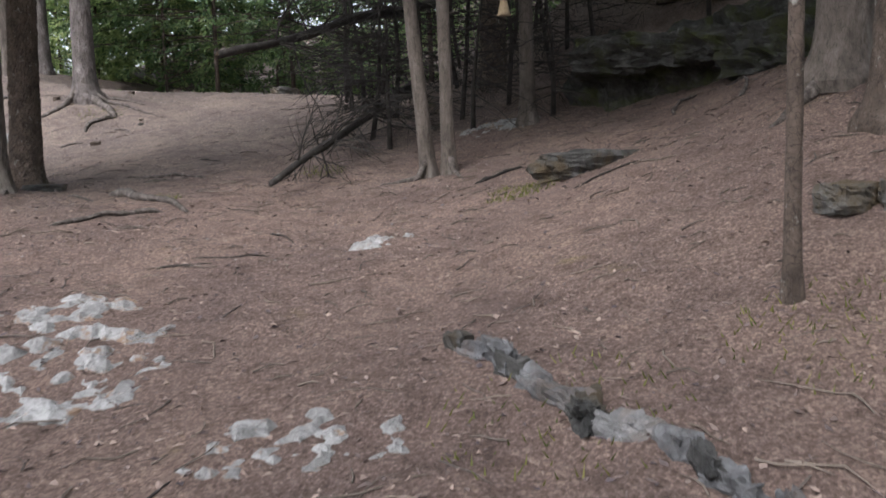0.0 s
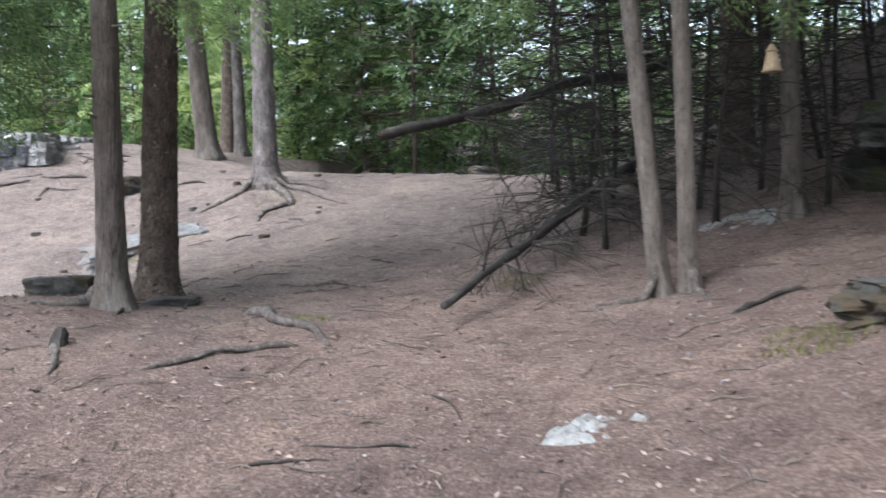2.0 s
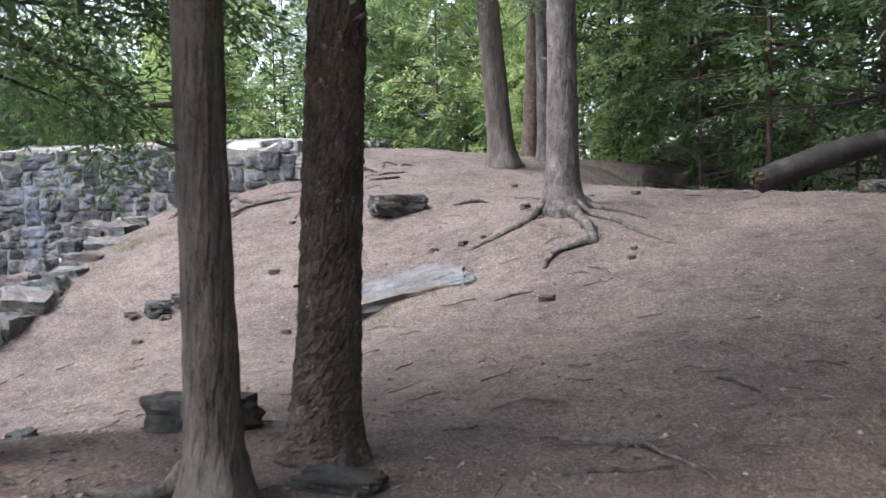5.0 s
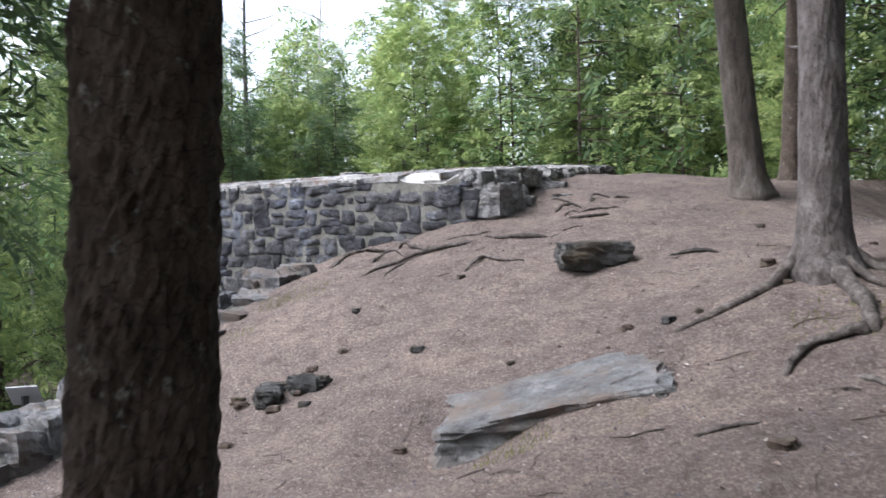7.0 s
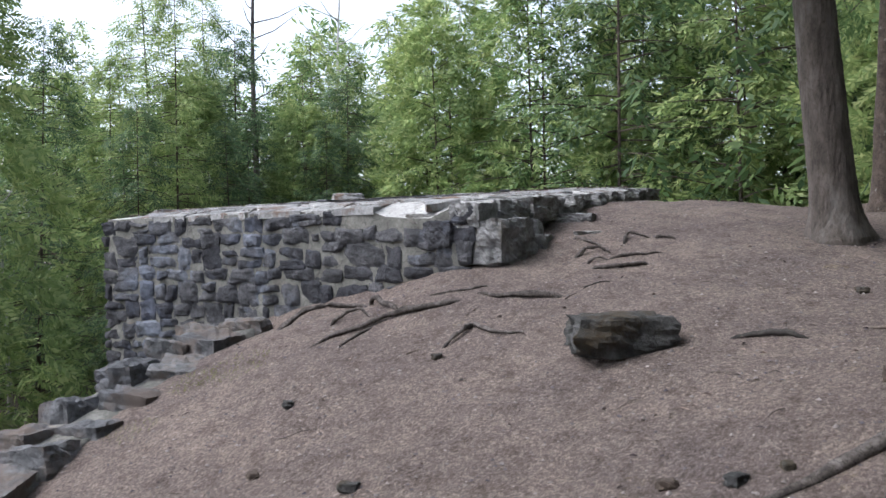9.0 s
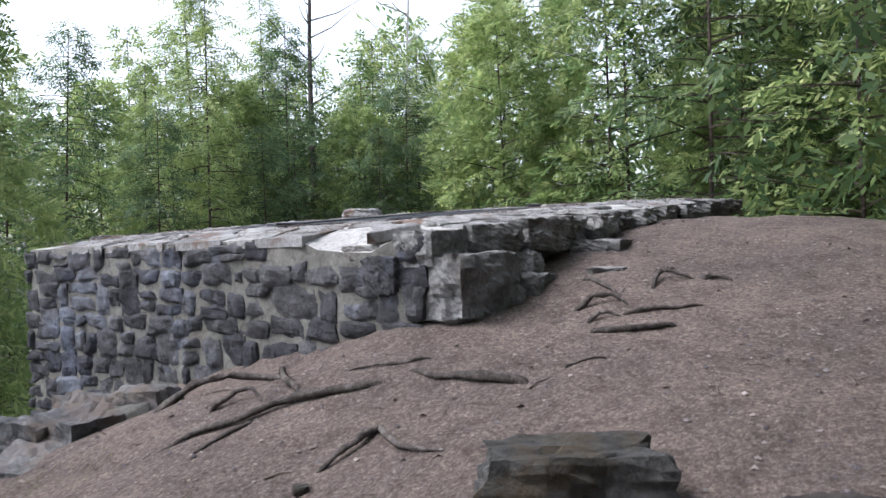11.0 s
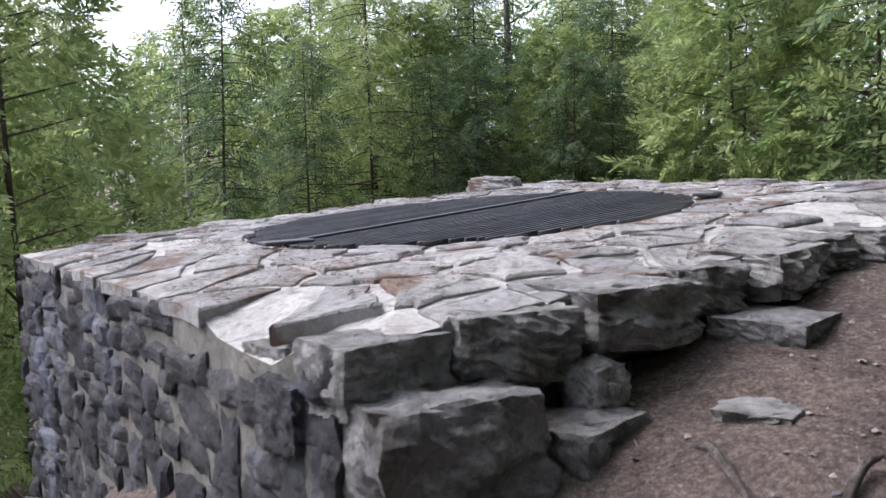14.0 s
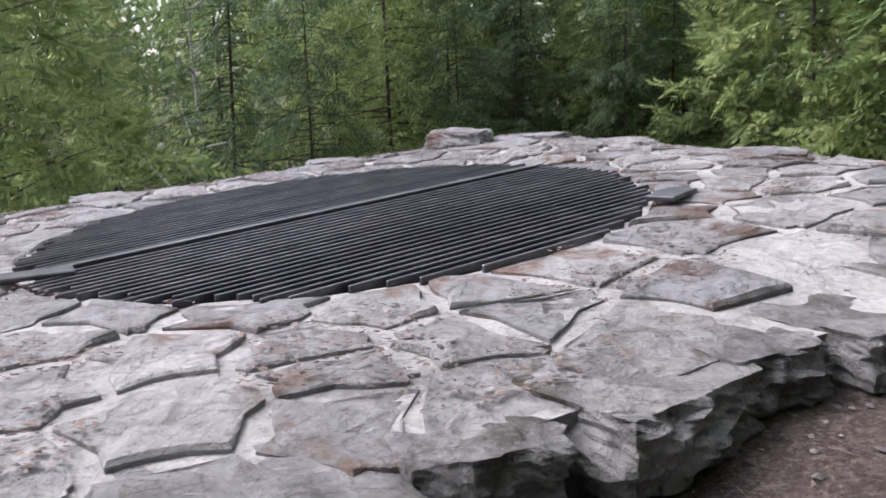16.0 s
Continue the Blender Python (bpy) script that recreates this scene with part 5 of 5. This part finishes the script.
snake("surface_root", -9.35, 16.12, -9.03, 16.45, 0.035, -0.05, 0.02, 10, RL, "root", group=RG, taper=0.2)
snake("surface_root", -9.74, 16.32, -9.52, 16.54, 0.032, 0.35, 0.05, 11, RL, "root", group=RG)
snake("surface_root", -10.1, 16.66, -9.6, 16.55, 0.028, 0.1, 0.02, 12, RL, "root", group=RG)
snake("surface_root", -9.5, 16.22, -9.42, 16.4, 0.025, 0.25, 0.03, 13, RL, "root", group=RG)
snake("surface_root", -9.44, 16.42, -9.14, 16.76, 0.03, -0.08, 0.01, 14, RL, "root", group=RG)
snake("surface_root", -9.62, 16.82, -9.56, 17.1, 0.03, 0.4, 0.04, 15, RL, "root", group=RG)
snake("surface_root", -9.52, 17.15, -9.38, 17.24, 0.03, 0.2, 0.02, 16, RL, "root", group=RG)
snake("stick", -9.1, 15.76, -8.98, 15.93, 0.015, 0.1, 0.005, 17, "short dry stick on the soil", "stick", M_dead)
snake("surface_root", -3.2, 8.72, -2.2, 7.84, 0.085, 0.03, 0.025, 18, "thick worn grey root with peeling bark", "root", taper=0.6)
snake("surface_root", -2.42, 7.78, -3.05, 7.0, 0.045, -0.05, 0.015, 19, "smooth dark root lying on the litter", "root", taper=0.4)
snake("surface_root", -3.3, 9.9, -2.5, 9.63, 0.035, 0.06, 0.01, 20, "dark root crossing the path", "root")
snake("surface_root", -3.1, 9.4, -2.7, 9.66, 0.025, 0.06, 0.005, 21, "dark root crossing the path", "root")
snake("surface_root", -3.5, 8.45, -3.2, 8.3, 0.025, 0.1, 0.005, 22, "short dark root by the trunks", "root")
snake("stick", -2.45, 8.9, -1.95, 8.68, 0.012, 0.1, 0.01, 23, "pale bare stick on brown litter", "stick", M_twig)
snake("stick", -1.95, 8.08, -1.6, 7.84, 0.01, -0.05, 0.01, 24, "thin dry stick on brown litter", "stick", M_dead)
snake("stick", -5.2, 12.45, -4.96, 12.76, 0.03, 0.03, 0.01, 25, "short weathered stick on the slope", "stick", M_root)
snake("stick", -7.5, 15.42, -7.04, 15.54, 0.035, 0.03, 0.015, 26, "dark short log on the hilltop soil", "stick", M_dead, taper=0.2)
snake("stick", -6.9, 15.9, -6.3, 15.75, 0.02, 0.03, 0.01, 27, "pale broken stick on the hilltop", "stick", M_twig)
snake("stick", 0.28, 8.3, 0.75, 8.62, 0.035, 0.03, 0.015, 28, "dark broken branch near forked trunks", "stick", M_dead, taper=0.3)
snake("stick", 0.95, 6.75, 1.5, 6.95, 0.018, 0.03, 0.01, 29, "dark stick beside the mossy ledge", "stick", M_dead)
snake("stick", -1.2, 6.2, -1.75, 6.15, 0.012, 0.05, 0.006, 30, "thin dark stick on litter", "stick", M_dead)
snake("stick", -1.35, 7.0, -1.1, 6.6, 0.012, 0.05, 0.02, 31, "thin dark stick on litter", "stick", M_dead)
snake("stick", -1.9, 5.9, -1.55, 6.0, 0.015, 0.05, 0.006, 32, "short dark stick on litter", "stick", M_dead)
snake("stick", -2.9, 10.9, -2.6, 10.7, 0.02, 0.1, 0.006, 33, "short dark stick on soil", "stick", M_dead)
snake("stick", -0.95, 2.95, -1.15, 2.55, 0.01, 0.05, 0.005, 34, "thin twig on litter", "stick", M_dead)
snake("surface_root", 2.3, 9.1, 2.75, 9.9, 0.04, 0.1, 0.04, 35, "bare root under the outcrop", "root")
snake("surface_root", 2.7, 8.4, 2.95, 9.4, 0.035, -0.1, 0.05, 36, "bare root under the outcrop", "root")

snake("surface_root", -5.52, 14.58, -4.97, 13.92, 0.11, 0.08, 0.03, 38, "thick grey root winding down from the trunk", "root", taper=0.3)
snake("surface_root", -4.97, 13.92, -5.16, 13.28, 0.075, -0.22, 0.02, 39, "thick grey root winding down from the trunk", "root", taper=0.5)
snake("surface_root", -4.8, 13.4, -4.45, 13.1, 0.04, 0.1, 0.01, 40, "short pale root in the trodden soil", "root")
# stump by the slim trunk
v, f = tube([(0, 0, -0.1), (0.0, 0.01, 0.03), (0.01, 0.02, 0.07), (0.012, 0.02, 0.1)], [0.075, 0.058, 0.05, 0.03], 12, 0.6, 3)
tagged(raw("stump", v, f, M_dead), "small dark rotten stump in the litter", "stump").matrix_basis = pose(-3.78, 7.28, height(-3.78, 7.28))
snake("surface_root", -3.76, 7.2, -3.5, 6.8, 0.045, 0.05, 0.0, 37, "pale rotten root beside the stump", "root")


# the sign on the lower path
def sign():
    x, y = -16.4, 12.25
    t = thing("sign_stand", x, y, YARD, "slanted pale information panel on a dark post", "sign")
    bm = bmesh.new()
    bmesh.ops.create_cube(bm, size=1)
    bmesh.ops.scale(bm, vec=(0.09, 0.09, 0.95), verts=bm.verts)
    bmesh.ops.translate(bm, vec=(0, 0, 0.475), verts=bm.verts)
    bmesh.ops.bevel(bm, geom=bm.edges[:], offset=0.008, segments=1, affect="EDGES")
    part("post", bm, M_post, t)
    bm = bmesh.new()
    bmesh.ops.create_cube(bm, size=1)
    bmesh.ops.scale(bm, vec=(0.62, 0.42, 0.025), verts=bm.verts)
    bmesh.ops.bevel(bm, geom=bm.edges[:], offset=0.006, segments=1, affect="EDGES")
    p = part("panel", bm, M_sign, t, "pale printed panel")
    p.matrix_basis = pose(0, 0, 0.96, 0, -32, -25)
    for k in range(4):
        bm = bmesh.new()
        bmesh.ops.create_cube(bm, size=1)
        bmesh.ops.scale(bm, vec=(0.4, 0.03, 0.004), verts=bm.verts)
        ob = part("printed_bar", bm, M_ink, p)
        ob.matrix_basis = pose(0.0, -0.12 + 0.08 * k, 0.016)


sign()


def hanging_feeder():
    x, y, z = 0.62, 9.0, 2.72
    t = thing("bird_feeder", x, y, z, "small tan bird feeder hanging among bare branches", "bird feeder")
    bm = bmesh.new()
    bmesh.ops.create_cone(bm, cap_ends=True, segments=8, radius1=0.06, radius2=0.035, depth=0.12)
    part("body", bm, M_tan, t)
    bm = bmesh.new()
    bmesh.ops.create_cone(bm, cap_ends=True, segments=12, radius1=0.07, radius2=0.07, depth=0.012)
    bmesh.ops.translate(bm, vec=(0, 0, -0.07), verts=bm.verts)
    part("tray", bm, M_tan, t)
    bm = bmesh.new()
    bmesh.ops.create_cone(bm, cap_ends=True, segments=8, radius1=0.04, radius2=0.01, depth=0.05)
    bmesh.ops.translate(bm, vec=(0, 0, 0.09), verts=bm.verts)
    part("roof", bm, M_tan, t)
    v, f = tube([(0, 0, 0.1), (0.005, 0, 0.7), (0.0, 0.01, 1.9)], [0.004, 0.004, 0.004], 5)
    raw("cord", v, f, M_dead, t)


hanging_feeder()


# ---- litter ----
def litter():
    rr = random.Random(99)
    flakes, twigs, chips, moss = Heap(), Heap(), Heap(), Heap()
    for _ in range(42000):
        x, y = rr.uniform(-11.5, 3.6), rr.uniform(1.0, 18.6)
        if x < -9 and edge_side(x, y) < 0.2:
            continue
        trodden = smooth(13, 17, y - 0.55 * x + 2.5)
        if rr.random() < trodden * 0.82:
            continue
        z = height(x, y) + 0.004
        a, ln = rr.uniform(0, 6.28), rr.uniform(0.008, 0.024)
        wd = ln * rr.choice((0.12, 0.16, 0.5, 0.7))
        c, s = math.cos(a), math.sin(a)
        t1, t2 = rr.uniform(-0.012, 0.018), rr.uniform(-0.008, 0.014)
        ln *= 1.6 if wd < ln * 0.3 else 1.0
        flakes.add(([Vector((x - c * ln, y - s * ln, z)), Vector((x + s * wd, y - c * wd, z + max(0, t2) + 0.003)), Vector((x + c * ln, y + s * ln, z + max(0, t1))), Vector((x - s * wd, y + c * wd, z + 0.006))], [(0, 1, 2, 3)]))
    for _ in range(30000):
        u, v = rr.uniform(0.15, KW - 0.1), rr.uniform(0.1, KD - 0.2)
        if math.hypot(u - BORE_U, v - BORE_V) < BORE_R + 0.06 or noise.noise(Vector((u * 2.1, v * 2.1, 8.0))) + 0.35 * noise.noise(Vector((u * 6, v * 6, 3))) < 0.06:
            continue
        p = kpt(u, v, ktop(u, v) + 0.022)
        a, ln = rr.uniform(0, 6.28), rr.uniform(0.006, 0.017)
        wd = ln * rr.uniform(0.25, 0.7)
        e, g = Vector((math.cos(a), math.sin(a), rr.uniform(-0.1, 0.25))), Vector((-math.sin(a), math.cos(a), rr.uniform(-0.2, 0.2)))
        flakes.add(([p - e * ln, p + g * wd, p + e * ln, p - g * wd], [(0, 1, 2, 3)]))
    for _ in range(2800):
        x, y = rr.uniform(-9.5, 3.2), rr.uniform(1.2, 16.5)
        if smooth(11, 16, y - 0.55 * x) > rr.random() * 1.15:
            continue
        a, ln = rr.uniform(0, 6.28), rr.uniform(0.06, 0.32) * rr.random() + 0.05
        pts = []
        for k in range(4):
            px, py = x + math.cos(a) * ln * k / 3, y + math.sin(a) * ln * k / 3
            pts.append((px, py, height(px, py) + 0.006 + 0.012 * (k in (1, 2)) * rr.random()))
            a += rr.uniform(-0.3, 0.3)
        r = rr.uniform(0.002, 0.0058)
        twigs.add(tube(pts, [r, r, r * 0.8, r * 0.5], 4))
    for _ in range(26000):
        x, y = rr.uniform(-11.4, 0.5), rr.uniform(6.0, 19.0)
        if edge_side(x, y) < 0.15 or rr.random() > 0.15 + smooth(12, 17, y - 0.55 * x):
            continue
        r = 0.004 + 0.014 * rr.random() ** 3.5
        p = Vector((x, y, height(x, y) + r * 0.15))
        ring = [p + Vector((math.cos(w) * r * rr.uniform(0.7, 1.3), math.sin(w) * r * rr.uniform(0.7, 1.3), rr.uniform(-0.2, 0.3) * r)) for w in (0, 1.3, 2.5, 3.9, 5.1)]
        chips.add(([*ring, p + Vector((0, 0, r * rr.uniform(0.4, 0.9)))], [(i, (i + 1) % 5, 5) for i in range(5)]))
    for cx, cy, rad, cnt in ((0.62, 7.3, 0.3, 240), (1.5, 3.4, 0.45, 160), (-6.3, 12.2, 0.25, 130), (-10.9, 13.6, 0.3, 160), (-11.1, 13.35, 0.22, 160), (-10.75, 12.7, 0.2, 90), (-2.6, 8.5, 0.15, 60), (-1.3, 9.9, 0.25, 120), (-5.2, 14.1, 0.35, 120), (0.4, 3.2, 0.5, 120)):
        for _ in range(cnt):
            w, d = rr.uniform(0, 6.28), rad * math.sqrt(rr.random())
            x, y = cx + math.cos(w) * d, cy + math.sin(w) * d
            z = height(x, y)
            a, h = rr.uniform(0, 6.28), rr.uniform(0.015, 0.05)
            moss.add(([Vector((x - 0.004, y, z)), Vector((x + 0.004, y, z)), Vector((x + math.cos(a) * h * 0.7, y + math.sin(a) * h * 0.7, z + h))], [(0, 1, 2)]))
    tagged(flakes.make("leaf_litter", M_litter), "brown dry needles and leaf scraps on the soil", "leaf litter", kind="stuff")
    tagged(twigs.make("twig_litter", M_twig), "fine dry twigs scattered over the litter", "twigs", kind="stuff")
    tagged(chips.make("stone_chips", M_chip), "small grey stone chips in the trodden soil", "stone chips", kind="stuff")
    tagged(moss.make("moss_tufts", M_moss), "short green moss and grass tufts", "moss", kind="stuff")


litter()
